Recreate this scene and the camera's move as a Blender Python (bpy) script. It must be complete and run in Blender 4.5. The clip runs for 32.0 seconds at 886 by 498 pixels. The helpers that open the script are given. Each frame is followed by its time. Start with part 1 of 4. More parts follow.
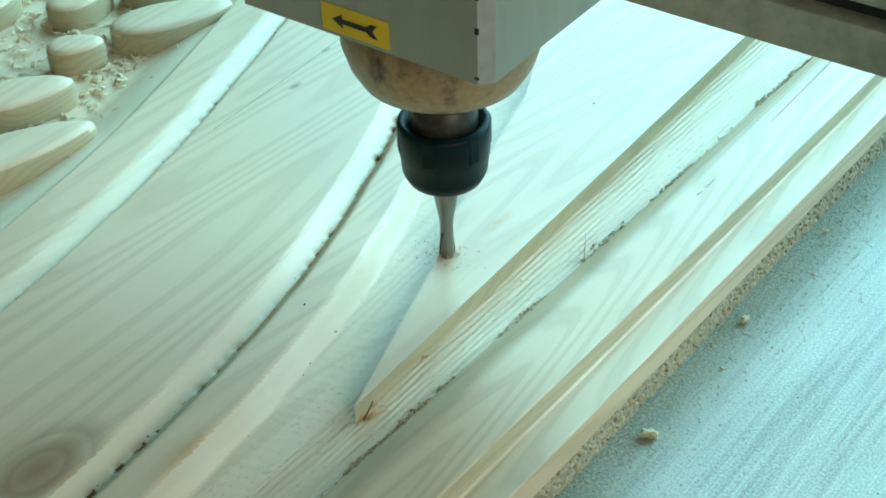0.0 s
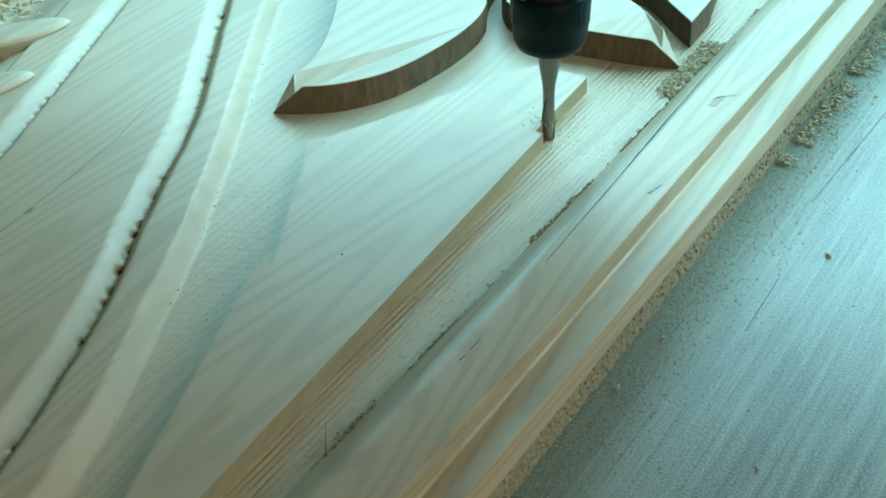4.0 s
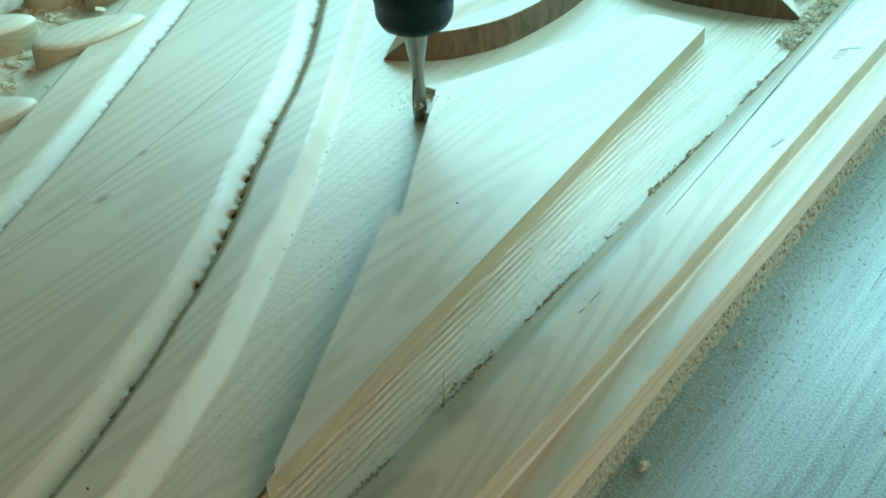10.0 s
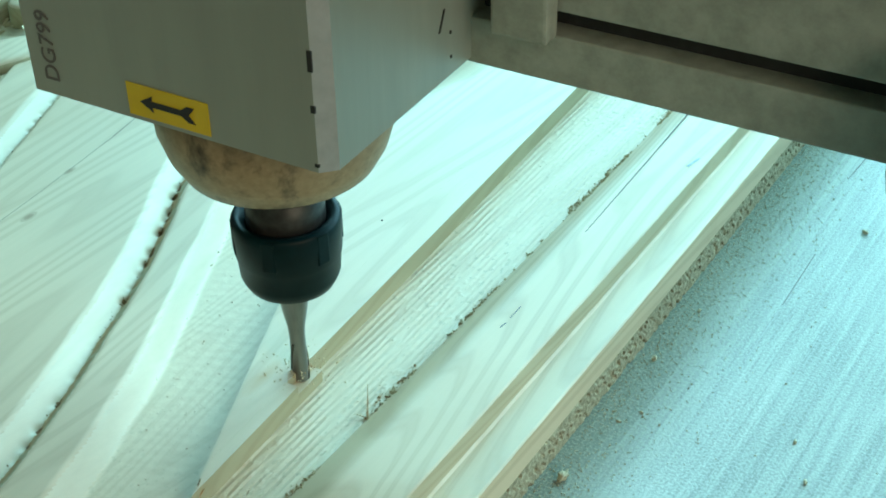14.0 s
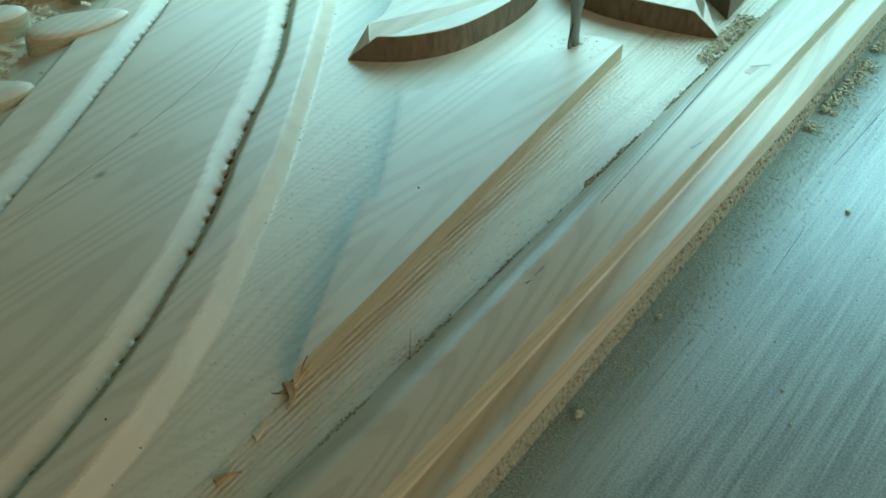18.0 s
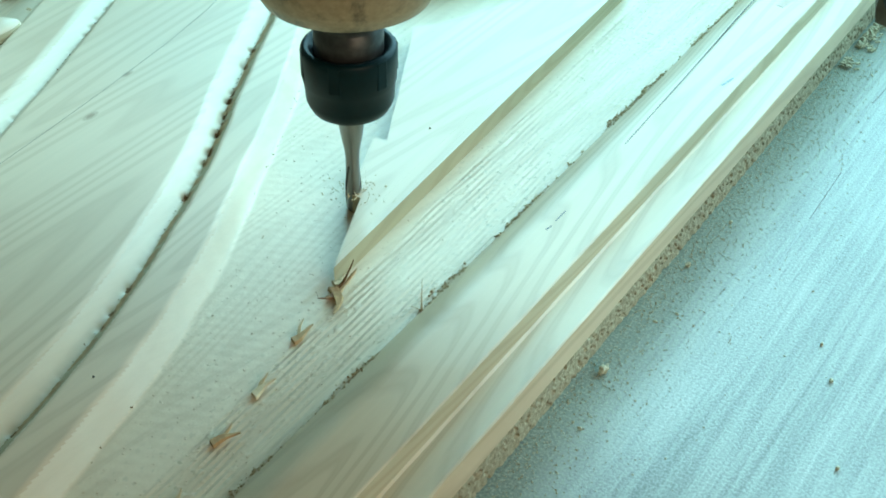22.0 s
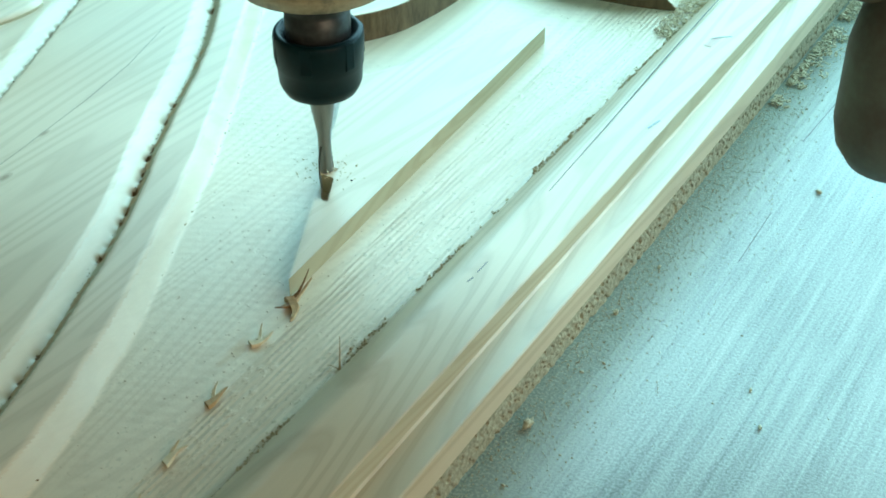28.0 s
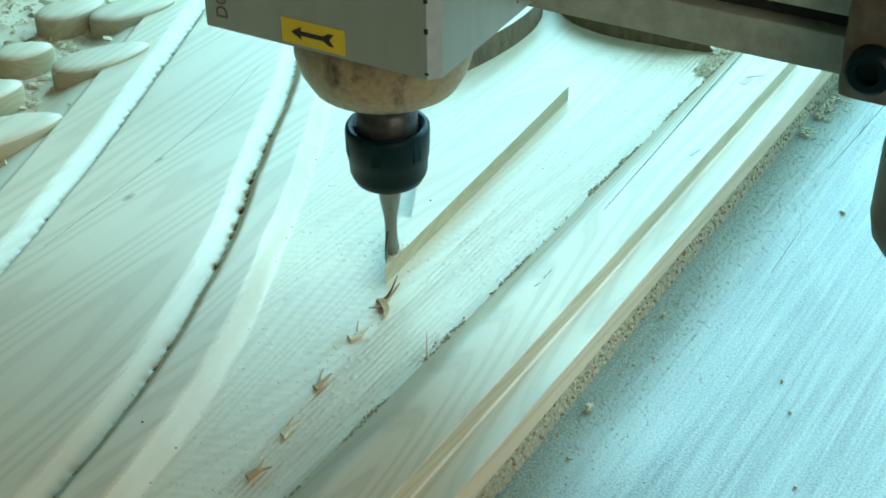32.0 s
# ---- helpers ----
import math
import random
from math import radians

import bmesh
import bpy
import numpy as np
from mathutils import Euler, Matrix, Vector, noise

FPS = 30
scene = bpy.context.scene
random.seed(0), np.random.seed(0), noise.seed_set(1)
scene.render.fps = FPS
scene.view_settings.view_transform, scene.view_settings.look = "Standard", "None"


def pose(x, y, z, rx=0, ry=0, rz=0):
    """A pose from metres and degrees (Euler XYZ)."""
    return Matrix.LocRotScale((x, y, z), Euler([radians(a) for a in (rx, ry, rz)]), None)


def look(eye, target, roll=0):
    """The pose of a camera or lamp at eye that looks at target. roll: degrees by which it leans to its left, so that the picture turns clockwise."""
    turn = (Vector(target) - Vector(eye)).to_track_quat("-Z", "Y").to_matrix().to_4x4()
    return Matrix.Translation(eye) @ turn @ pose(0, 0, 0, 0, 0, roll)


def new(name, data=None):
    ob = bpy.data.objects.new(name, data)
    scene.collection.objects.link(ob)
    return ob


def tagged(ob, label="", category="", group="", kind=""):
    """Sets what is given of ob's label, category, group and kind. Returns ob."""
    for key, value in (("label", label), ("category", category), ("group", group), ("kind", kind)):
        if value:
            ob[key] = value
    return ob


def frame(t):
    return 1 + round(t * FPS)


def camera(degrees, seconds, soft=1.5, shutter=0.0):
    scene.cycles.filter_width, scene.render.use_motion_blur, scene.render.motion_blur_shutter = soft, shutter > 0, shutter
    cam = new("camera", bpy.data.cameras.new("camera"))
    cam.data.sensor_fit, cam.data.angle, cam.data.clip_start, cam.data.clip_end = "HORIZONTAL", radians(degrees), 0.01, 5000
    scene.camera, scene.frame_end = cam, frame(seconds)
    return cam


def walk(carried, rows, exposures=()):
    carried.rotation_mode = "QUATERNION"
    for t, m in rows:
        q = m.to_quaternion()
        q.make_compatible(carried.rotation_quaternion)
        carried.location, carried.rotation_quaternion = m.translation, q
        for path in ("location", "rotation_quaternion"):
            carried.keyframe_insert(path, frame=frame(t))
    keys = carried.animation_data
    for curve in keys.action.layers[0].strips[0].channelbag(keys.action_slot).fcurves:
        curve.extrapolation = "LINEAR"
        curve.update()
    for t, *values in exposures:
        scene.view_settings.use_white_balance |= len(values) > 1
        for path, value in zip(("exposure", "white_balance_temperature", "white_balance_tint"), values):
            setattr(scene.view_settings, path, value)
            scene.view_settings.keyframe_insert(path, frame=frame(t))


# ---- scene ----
cam = camera(36.0, 32.0, 1.8)


# The camera's path: seconds, place, yaw, pitch, roll
PATH = [
    (0, 0.2194, -0.4413, 0.3522, 39.46, -38.22, -1.54),
    (0.5, 0.2503, -0.4871, 0.4055, 36.80, -37.35, -0.65),
    (1, 0.2504, -0.4900, 0.4076, 35.36, -36.81, -0.17),
    (1.5, 0.2181, -0.4007, 0.3420, 36.56, -36.35, -1.19),
    (2, 0.1970, -0.3366, 0.3224, 36.84, -35.69, -2.24),
    (2.5, 0.1995, -0.3275, 0.3202, 35.64, -34.84, -2.26),
    (3, 0.2001, -0.3186, 0.3049, 32.76, -34.16, -1.82),
    (3.5, 0.1983, -0.3134, 0.3060, 32.35, -34.28, -1.64),
    (5.5, 0.2436, -0.4323, 0.3618, 32.66, -34.32, -2.65),
    (6, 0.2418, -0.4306, 0.3630, 33.91, -36.63, -2.35),
    (6.5, 0.2376, -0.4426, 0.3531, 34.83, -37.22, -2.45),
    (7, 0.2403, -0.4478, 0.3609, 36.38, -37.42, -2.49),
    (7.5, 0.2399, -0.4514, 0.3582, 36.58, -37.07, -2.54),
    (8, 0.2280, -0.4432, 0.3632, 34.61, -35.78, -1.57),
    (8.5, 0.2067, -0.4053, 0.3497, 33.63, -36.32, -1.06),
    (9, 0.1908, -0.3553, 0.3150, 34.85, -35.80, -1.97),
    (9.5, 0.1897, -0.3356, 0.3095, 36.59, -36.30, -3.20),
    (10, 0.1883, -0.3356, 0.3090, 36.37, -35.98, -2.86),
    (10.5, 0.1821, -0.3276, 0.2931, 33.90, -34.41, -1.52),
    (11, 0.1913, -0.3157, 0.2959, 31.86, -32.87, -1.88),
    (11.5, 0.1883, -0.3154, 0.2946, 31.71, -32.95, -1.82),
    (12, 0.1902, -0.3193, 0.2955, 31.97, -33.28, -1.93),
    (12.5, 0.1877, -0.3218, 0.2938, 32.24, -33.70, -1.57),
    (13, 0.1876, -0.3234, 0.2947, 32.16, -33.33, -1.20),
    (13.5, 0.1902, -0.3259, 0.3020, 32.46, -34.13, -1.08),
    (15.5, 0.2119, -0.4093, 0.3464, 33.02, -37.04, 0.19),
    (16, 0.2080, -0.4114, 0.3482, 32.36, -35.44, 0.60),
    (16.5, 0.2132, -0.4123, 0.3491, 32.27, -34.48, 0.53),
    (17, 0.2119, -0.4132, 0.3468, 32.45, -35.25, 0.58),
    (17.5, 0.2094, -0.4115, 0.3442, 32.30, -35.46, 0.96),
    (18, 0.2088, -0.4043, 0.3449, 31.69, -35.85, 1.51),
    (18.5, 0.2058, -0.4000, 0.3502, 32.03, -35.84, 1.27),
    (19, 0.2081, -0.3970, 0.3482, 30.29, -36.45, 2.22),
    (19.5, 0.2094, -0.3940, 0.3455, 30.27, -36.69, 1.96),
    (20, 0.2117, -0.3976, 0.3466, 30.02, -36.56, 1.85),
    (20.5, 0.2115, -0.4036, 0.3420, 29.65, -36.09, 1.72),
    (21, 0.2123, -0.4021, 0.3449, 30.29, -37.20, 1.45),
    (21.5, 0.1925, -0.3809, 0.3157, 32.35, -38.50, 0.70),
    (22, 0.1922, -0.3794, 0.3186, 32.21, -37.81, 1.00),
    (22.5, 0.1924, -0.3804, 0.3173, 31.53, -37.63, 1.60),
    (23, 0.1943, -0.3810, 0.3155, 30.92, -37.45, 1.77),
    (23.5, 0.1958, -0.3790, 0.3164, 30.63, -37.41, 1.82),
    (24, 0.1990, -0.3738, 0.3163, 30.14, -36.57, 1.79),
    (24.5, 0.2034, -0.3704, 0.3199, 30.08, -36.50, 1.51),
    (26.5, 0.2021, -0.3669, 0.3193, 30.54, -36.85, 0.79),
    (27, 0.1992, -0.3651, 0.3198, 30.22, -37.12, 0.98),
    (27.5, 0.2046, -0.3563, 0.3182, 30.80, -36.49, 0.19),
    (28, 0.2037, -0.3583, 0.3175, 30.87, -36.21, 0.12),
    (28.5, 0.2056, -0.3592, 0.3199, 30.95, -35.74, 0.06),
    (29, 0.2074, -0.3614, 0.3202, 30.86, -35.39, 0.04),
    (29.5, 0.2079, -0.3612, 0.3215, 30.76, -35.11, 0.02),
    (30, 0.2095, -0.3633, 0.3222, 30.72, -34.82, -0.05),
    (30.5, 0.2100, -0.3655, 0.3251, 30.59, -34.50, -0.13),
    (31, 0.2081, -0.3658, 0.3234, 30.77, -34.91, -0.14),
    (31.5, 0.2056, -0.3688, 0.3220, 32.19, -34.96, -0.82),
    (32, 0.2265, -0.4308, 0.3543, 32.45, -34.51, -0.63),
]


# The cutter's tip over the panel: seconds, x, y
TOOL = [
    (0, -0.0611, -0.0979),
    (0.5, -0.0795, -0.0440),
    (1, -0.1004, 0.0111),
    (1.5, -0.1147, 0.0463),
    (2, -0.1481, 0.1008),
    (2.5, -0.1186, 0.1482),
    (3, -0.1001, 0.2151),
    (3.5, -0.0572, 0.2167),
    (4.2, -0.0548, 0.1493),
    (4.9, -0.0502, 0.0723),
    (5.5, -0.0458, 0.0057),
    (6, -0.0430, -0.0423),
    (6.5, -0.0378, -0.0958),
    (7, -0.0358, -0.1397),
    (7.4, -0.0345, -0.1663),
    (7.5, -0.0356, -0.1594),
    (8, -0.0524, -0.1081),
    (8.5, -0.0727, -0.0528),
    (9, -0.0931, 0.0001),
    (9.5, -0.1095, 0.0382),
    (10, -0.1376, 0.0946),
    (10.5, -0.1134, 0.1453),
    (11, -0.0967, 0.2115),
    (11.5, -0.0647, 0.2195),
    (12, -0.0583, 0.1549),
    (12.5, -0.0525, 0.0959),
    (13, -0.0494, 0.0435),
    (13.5, -0.0497, -0.0063),
    (14, -0.0486, -0.0569),
    (14.5, -0.0459, -0.1027),
    (14.75, -0.0470, -0.1096),
    (15, -0.0532, -0.0955),
    (15.5, -0.0666, -0.0559),
    (16, -0.0878, -0.0004),
    (16.5, -0.1012, 0.0401),
    (17, -0.1259, 0.0948),
    (17.5, -0.1116, 0.1459),
    (18, -0.0860, 0.2036),
    (18.5, -0.0642, 0.1998),
    (19, -0.0587, 0.1381),
    (19.5, -0.0589, 0.0880),
    (20, -0.0581, 0.0393),
    (20.5, -0.0545, -0.0149),
    (21, -0.0504, -0.0623),
    (21.5, -0.0477, -0.0792),
    (22, -0.0774, -0.0198),
    (22.5, -0.0948, 0.0299),
    (23, -0.1151, 0.0785),
    (23.5, -0.1181, 0.1267),
    (24, -0.0871, 0.1850),
    (24.5, -0.0710, 0.2002),
    (25.2, -0.0640, 0.1314),
    (25.9, -0.0597, 0.0467),
    (26.5, -0.0569, -0.0201),
    (27, -0.0556, -0.0546),
    (27.5, -0.0547, -0.0380),
    (28, -0.0911, 0.0373),
    (28.5, -0.1195, 0.0949),
    (29, -0.0996, 0.1394),
    (29.5, -0.0764, 0.2014),
    (30, -0.0761, 0.1596),
    (30.3, -0.0731, 0.1216),
    (30.6, -0.0665, 0.0826),
    (31, -0.0630, 0.0404),
    (31.4, -0.0672, 0.0024),
    (31.6, -0.0721, -0.0026),
    (31.8, -0.0644, -0.0249),
    (32, -0.0686, -0.0102),
]


EXPOSURE = [
    (0, 0.46), (1, 0.57), (2, 0.46), (3, 0.07), (3.5, 0.06), (5.5, 0.26), (6, 0.33), (7, 0.51), (8, 0.67), (9, 0.36), (10, 0.35), (11, 0.21), (12, -0.28), (13, 0.0), (13.5, 0.31), (15.5, 0.41), (16, 0.36), (17, 0.41), (18, 0.10), (19, 0.08), (20, 0.11), (21, 0.33), (22, 0.42), (23, 0.41), (24, 0.22), (24.5, 0.11), (26.5, 0.31), (27, 0.31), (28, 0.44), (29, 0.26), (30, 0.16), (31, 0.06), (32, 0.38),
]

# the white balance drifts with the view: seconds, kelvin, tint
BALANCE = ((0, 6300, 9), (1, 6150, 10), (2, 6250, 7), (3, 6150, 4), (6, 6450, 10), (7, 6480, 11), (8, 6550, 14), (10, 6150, 4), (12, 6150, 3), (13.5, 6200, 4), (16, 6400, 8), (18, 6230, 4), (20, 6150, 5), (22, 6400, 10), (24, 6300, 4), (27, 6350, 10), (28, 6450, 10), (29.5, 6150, 5), (31, 5980, 5), (32, 6050, 7))
EXPOSURE = [(t, e, *(float(np.interp(t, [b[0] for b in BALANCE], [b[k] for b in BALANCE])) for k in (1, 2))) for t, e in EXPOSURE]

walk(cam, [(t, pose(x, y, z, 90 + pitch, 0, yaw) @ pose(0, 0, 0, 0, 0, roll)) for t, x, y, z, yaw, pitch, roll in PATH], EXPOSURE)

# ---------------------------------------------------------------- light
world = bpy.data.worlds.new("sky")
scene.world = world
world.use_nodes = True
wn = world.node_tree
sky = wn.nodes.new("ShaderNodeTexSky")
sky.sky_type = "NISHITA"
sky.sun_disc = False
sky.sun_elevation = radians(50)
sky.sun_rotation = radians(20)
wn.links.new(sky.outputs[0], wn.nodes["Background"].inputs[0])
wn.nodes["Background"].inputs[1].default_value = 0.12


def lamp(name, place, target, sx, sy, watts, colour):
    data = bpy.data.lights.new(name, "AREA")
    data.shape, data.size, data.size_y, data.energy, data.color = "RECTANGLE", sx, sy, watts, colour
    ob = new(name, data)
    ob.matrix_world = look(place, target)
    return ob


WINDOW = (-1.70, 2.20, 0.33, 2.05)  # x0, x1, z0, z1 of the opening in the far wall
WALL_Y = 1.55
lamp("window_daylight", (0.25, WALL_Y + 0.02, 1.19), (0.25, 0, 1.0), 3.85, 1.67, 106, (0.43, 1.0, 1.13))
# warm fill added from the side to lift the front faces; no known source
lamp("side_fill_lamp", (2.38, -1.2, 1.3), (0, -0.9, 1.0), 1.7, 1.3, 27, (1.0, 0.80, 0.52))


# ---------------------------------------------------------------- materials
def mat(name, rough=0.6, metal=0.0, spec=0.5):
    m = bpy.data.materials.new(name)
    m.use_nodes = True
    nt = m.node_tree
    b = nt.nodes["Principled BSDF"]
    b.inputs["Roughness"].default_value = rough
    b.inputs["Metallic"].default_value = metal
    b.inputs["Specular IOR Level"].default_value = spec
    return m, nt, b


def coords(nt, scale=(1, 1, 1), turn=0.0):
    tc = nt.nodes.new("ShaderNodeTexCoord")
    mp = nt.nodes.new("ShaderNodeMapping")
    mp.inputs["Scale"].default_value = scale
    mp.inputs["Rotation"].default_value = (0, 0, turn)
    nt.links.new(tc.outputs["Object"], mp.inputs[0])
    return mp.outputs[0]


def noise_tex(nt, vec, scale, detail=4, rough=0.55, distort=0.0):
    n = nt.nodes.new("ShaderNodeTexNoise")
    n.inputs["Scale"].default_value, n.inputs["Detail"].default_value = scale, detail
    n.inputs["Roughness"].default_value, n.inputs["Distortion"].default_value = rough, distort
    if vec is not None:
        nt.links.new(vec, n.inputs["Vector"])
    return n.outputs["Fac"]


def ramp(nt, fac, stops):
    r = nt.nodes.new("ShaderNodeValToRGB")
    el = r.color_ramp.elements
    while len(el) > len(stops):
        el.remove(el[-1])
    while len(el) < len(stops):
        el.new(0.5)
    for e, (p, c) in zip(el, stops):
        e.position = p
        e.color = (*c, 1) if len(c) == 3 else c
    nt.links.new(fac, r.inputs[0])
    return r.outputs[0]


def mix(nt, fac, a, b, kind="MIX"):
    n = nt.nodes.new("ShaderNodeMix")
    n.data_type, n.blend_type = "RGBA", kind
    for sock, v in ((n.inputs[0], fac), (n.inputs[6], a), (n.inputs[7], b)):
        if isinstance(v, bpy.types.NodeSocket):
            nt.links.new(v, sock)
        elif isinstance(v, (int, float)):
            sock.default_value = v
        else:
            sock.default_value = (*v, 1)
    return n.outputs[2]


def bump(nt, b, height, strength, dist):
    n = nt.nodes.new("ShaderNodeBump")
    n.inputs["Strength"].default_value, n.inputs["Distance"].default_value = strength, dist
    nt.links.new(height, n.inputs["Height"])
    nt.links.new(n.outputs[0], b.inputs["Normal"])
    return n


def wood(name, light, dark, knot, rough, grain=1.0, tool_marks=0.0, knots=(), figure=1.0, gloss=0.55, stains=(), coat=0.0):
    """Softwood with its rings along y: broad bands, fine fibres, and a bent figure."""
    m, nt, b = mat(name, rough, 0, gloss)
    b.inputs["Coat Weight"].default_value, b.inputs["Coat Roughness"].default_value, b.inputs["Coat IOR"].default_value = coat, 0.42, 1.6
    broad = noise_tex(nt, coords(nt, (62, 2.6, 40)), 1.0, 3, 0.5, 0.8)
    contour = noise_tex(nt, coords(nt, (11 * figure, 0.75 * figure, 9 * figure)), 1.0, 2.0, 0.4, 0.25)
    turns = nt.nodes.new("ShaderNodeMath")
    turns.operation = "MULTIPLY"
    turns.inputs[1].default_value = 190.0
    nt.links.new(contour, turns.inputs[0])
    sine = nt.nodes.new("ShaderNodeMath")
    sine.operation = "SINE"
    nt.links.new(turns.outputs[0], sine.inputs[0])
    lines = nt.nodes.new("ShaderNodeMapRange")
    lines.inputs["From Min"].default_value = -1.0
    nt.links.new(sine.outputs[0], lines.inputs["Value"])
    fine = noise_tex(nt, coords(nt, (420, 16, 300)), 1.0, 5, 0.6)
    spots = noise_tex(nt, coords(nt, (9, 7, 9)), 1.0, 2, 0.5)
    ring = ramp(nt, lines.outputs[0], ((0.0, (0, 0, 0)), (0.5, (0.12, 0.12, 0.12)), (0.9, (1, 1, 1)), (1.0, (0.8, 0.8, 0.8))))
    band = ramp(nt, broad, ((0.33, (0, 0, 0)), (0.72, (1, 1, 1))))
    mul = nt.nodes.new("ShaderNodeMath")
    mul.operation = "MULTIPLY"
    mul.inputs[1].default_value = 0.34 * grain
    nt.links.new(ring, mul.inputs[0])
    c = mix(nt, mul.outputs[0], light, dark)
    mul2 = nt.nodes.new("ShaderNodeMath")
    mul2.operation = "MULTIPLY"
    mul2.inputs[1].default_value = 0.14 * grain
    nt.links.new(band, mul2.inputs[0])
    c = mix(nt, mul2.outputs[0], c, dark)
    warm = ramp(nt, spots, ((0.55, (0, 0, 0)), (0.80, (0.5, 0.5, 0.5))))
    c = mix(nt, warm, c, knot)
    c = mix(nt, 0.35, c, ramp(nt, fine, ((0.3, tuple(v * 0.86 for v in light)), (0.7, light))))
    if knots:
        # round knots with dark rings, and a warm halo
        tc = nt.nodes.new("ShaderNodeTexCoord")
        for kx, ky, rx, ry in knots:
            mp = nt.nodes.new("ShaderNodeMapping")
            mp.inputs["Location"].default_value = (-kx / rx, -ky / ry, 0)
            mp.inputs["Scale"].default_value = (1 / rx, 1 / ry, 0)
            nt.links.new(tc.outputs["Object"], mp.inputs[0])
            ln = nt.nodes.new("ShaderNodeVectorMath")
            ln.operation = "LENGTH"
            nt.links.new(mp.outputs[0], ln.inputs[0])
            f = ramp(nt, ln.outputs["Value"], ((0.0, (0.85, 0.85, 0.85)), (0.3, (0.6, 0.6, 0.6)), (0.38, (0.75, 0.75, 0.75)), (0.62, (0.25, 0.25, 0.25)), (0.7, (0.45, 0.45, 0.45)), (1.0, (0, 0, 0))))
            c = mix(nt, f, c, (0.20, 0.11, 0.05))
    for sx, sy, rx, ry in stains:
        tc = nt.nodes.new("ShaderNodeTexCoord")
        mp = nt.nodes.new("ShaderNodeMapping")
        mp.inputs["Location"].default_value = (-sx / rx, -sy / ry, 0)
        mp.inputs["Scale"].default_value = (1 / rx, 1 / ry, 0)
        nt.links.new(tc.outputs["Object"], mp.inputs[0])
        ln = nt.nodes.new("ShaderNodeVectorMath")
        ln.operation = "LENGTH"
        nt.links.new(mp.outputs[0], ln.inputs[0])
        ragged = nt.nodes.new("ShaderNodeMath")
        ragged.operation = "ADD"
        nt.links.new(ln.outputs["Value"], ragged.inputs[0])
        nt.links.new(ramp(nt, noise_tex(nt, coords(nt, (90, 30, 60)), 1.0, 3, 0.6), ((0.2, (0, 0, 0)), (0.8, (0.9, 0.9, 0.9)))), ragged.inputs[1])
        c = mix(nt, ramp(nt, ragged.outputs[0], ((0.5, (0.6, 0.6, 0.6)), (1.35, (0, 0, 0)))), c, (0.46, 0.27, 0.11))
    if tool_marks:
        # torn pits strung along the tool's rows, shade coloured in; a little loose dust
        dots = noise_tex(nt, coords(nt, (520, 330, 200)), 1.0, 1, 0.5)
        zone = noise_tex(nt, coords(nt, (26, 14, 20)), 1.0, 2, 0.5)
        pits = mix(nt, 1.0, ramp(nt, dots, ((0.62, (0, 0, 0)), (0.70, (0.7, 0.7, 0.7)))), ramp(nt, zone, ((0.40, (0.15, 0.15, 0.15)), (0.60, (1, 1, 1)))), "MULTIPLY")
        c = mix(nt, pits, c, (0.36, 0.29, 0.185) if tool_marks > 0 else (0.50, 0.41, 0.28))
    nt.links.new(c, b.inputs["Base Color"])
    if tool_marks:
        marks = nt.nodes.new("ShaderNodeTexWave")
        marks.wave_type, marks.bands_direction = "BANDS", "X"
        marks.inputs["Scale"].default_value = 118.0
        marks.inputs["Distortion"].default_value = 3.0
        marks.inputs["Detail"].default_value = 2.0
        marks.inputs["Detail Scale"].default_value = 2.0
        nt.links.new(coords(nt, (1.0, 0.10, 0.0), 0.05), marks.inputs["Vector"])
        rag = noise_tex(nt, coords(nt, (300, 230, 200) if tool_marks < 0 else (380, 70, 200)), 1.0, 3, 0.6)
        clots = ramp(nt, noise_tex(nt, coords(nt, (330, 210, 200)), 1.0, 2, 0.5), ((0.55, (0, 0, 0)), (0.72, (1, 1, 1))))
        where = ramp(nt, noise_tex(nt, coords(nt, (30, 22, 20)), 1.0, 2, 0.5), ((0.42, (0.1, 0.1, 0.1)), (0.62, (1, 1, 1))))
        clots = mix(nt, 1.0, clots, where, "MULTIPLY")
        add = nt.nodes.new("ShaderNodeMath")
        add.operation = "MULTIPLY_ADD"
        add.inputs[1].default_value = 0.45 if tool_marks > 0 else 0.05
        nt.links.new(marks.outputs["Fac"], add.inputs[0])
        nt.links.new(rag, add.inputs[2])
        more = nt.nodes.new("ShaderNodeMath")
        more.operation = "MULTIPLY_ADD"
        more.inputs[1].default_value = 0.45
        nt.links.new(clots, more.inputs[0])
        nt.links.new(add.outputs[0], more.inputs[2])
        bump(nt, b, more.outputs[0], 1.0 if tool_marks > 0 else 0.5, 0.00055 if tool_marks > 0 else 0.00026)
    else:
        bump(nt, b, fine, 0.35, 0.0004)
    return m


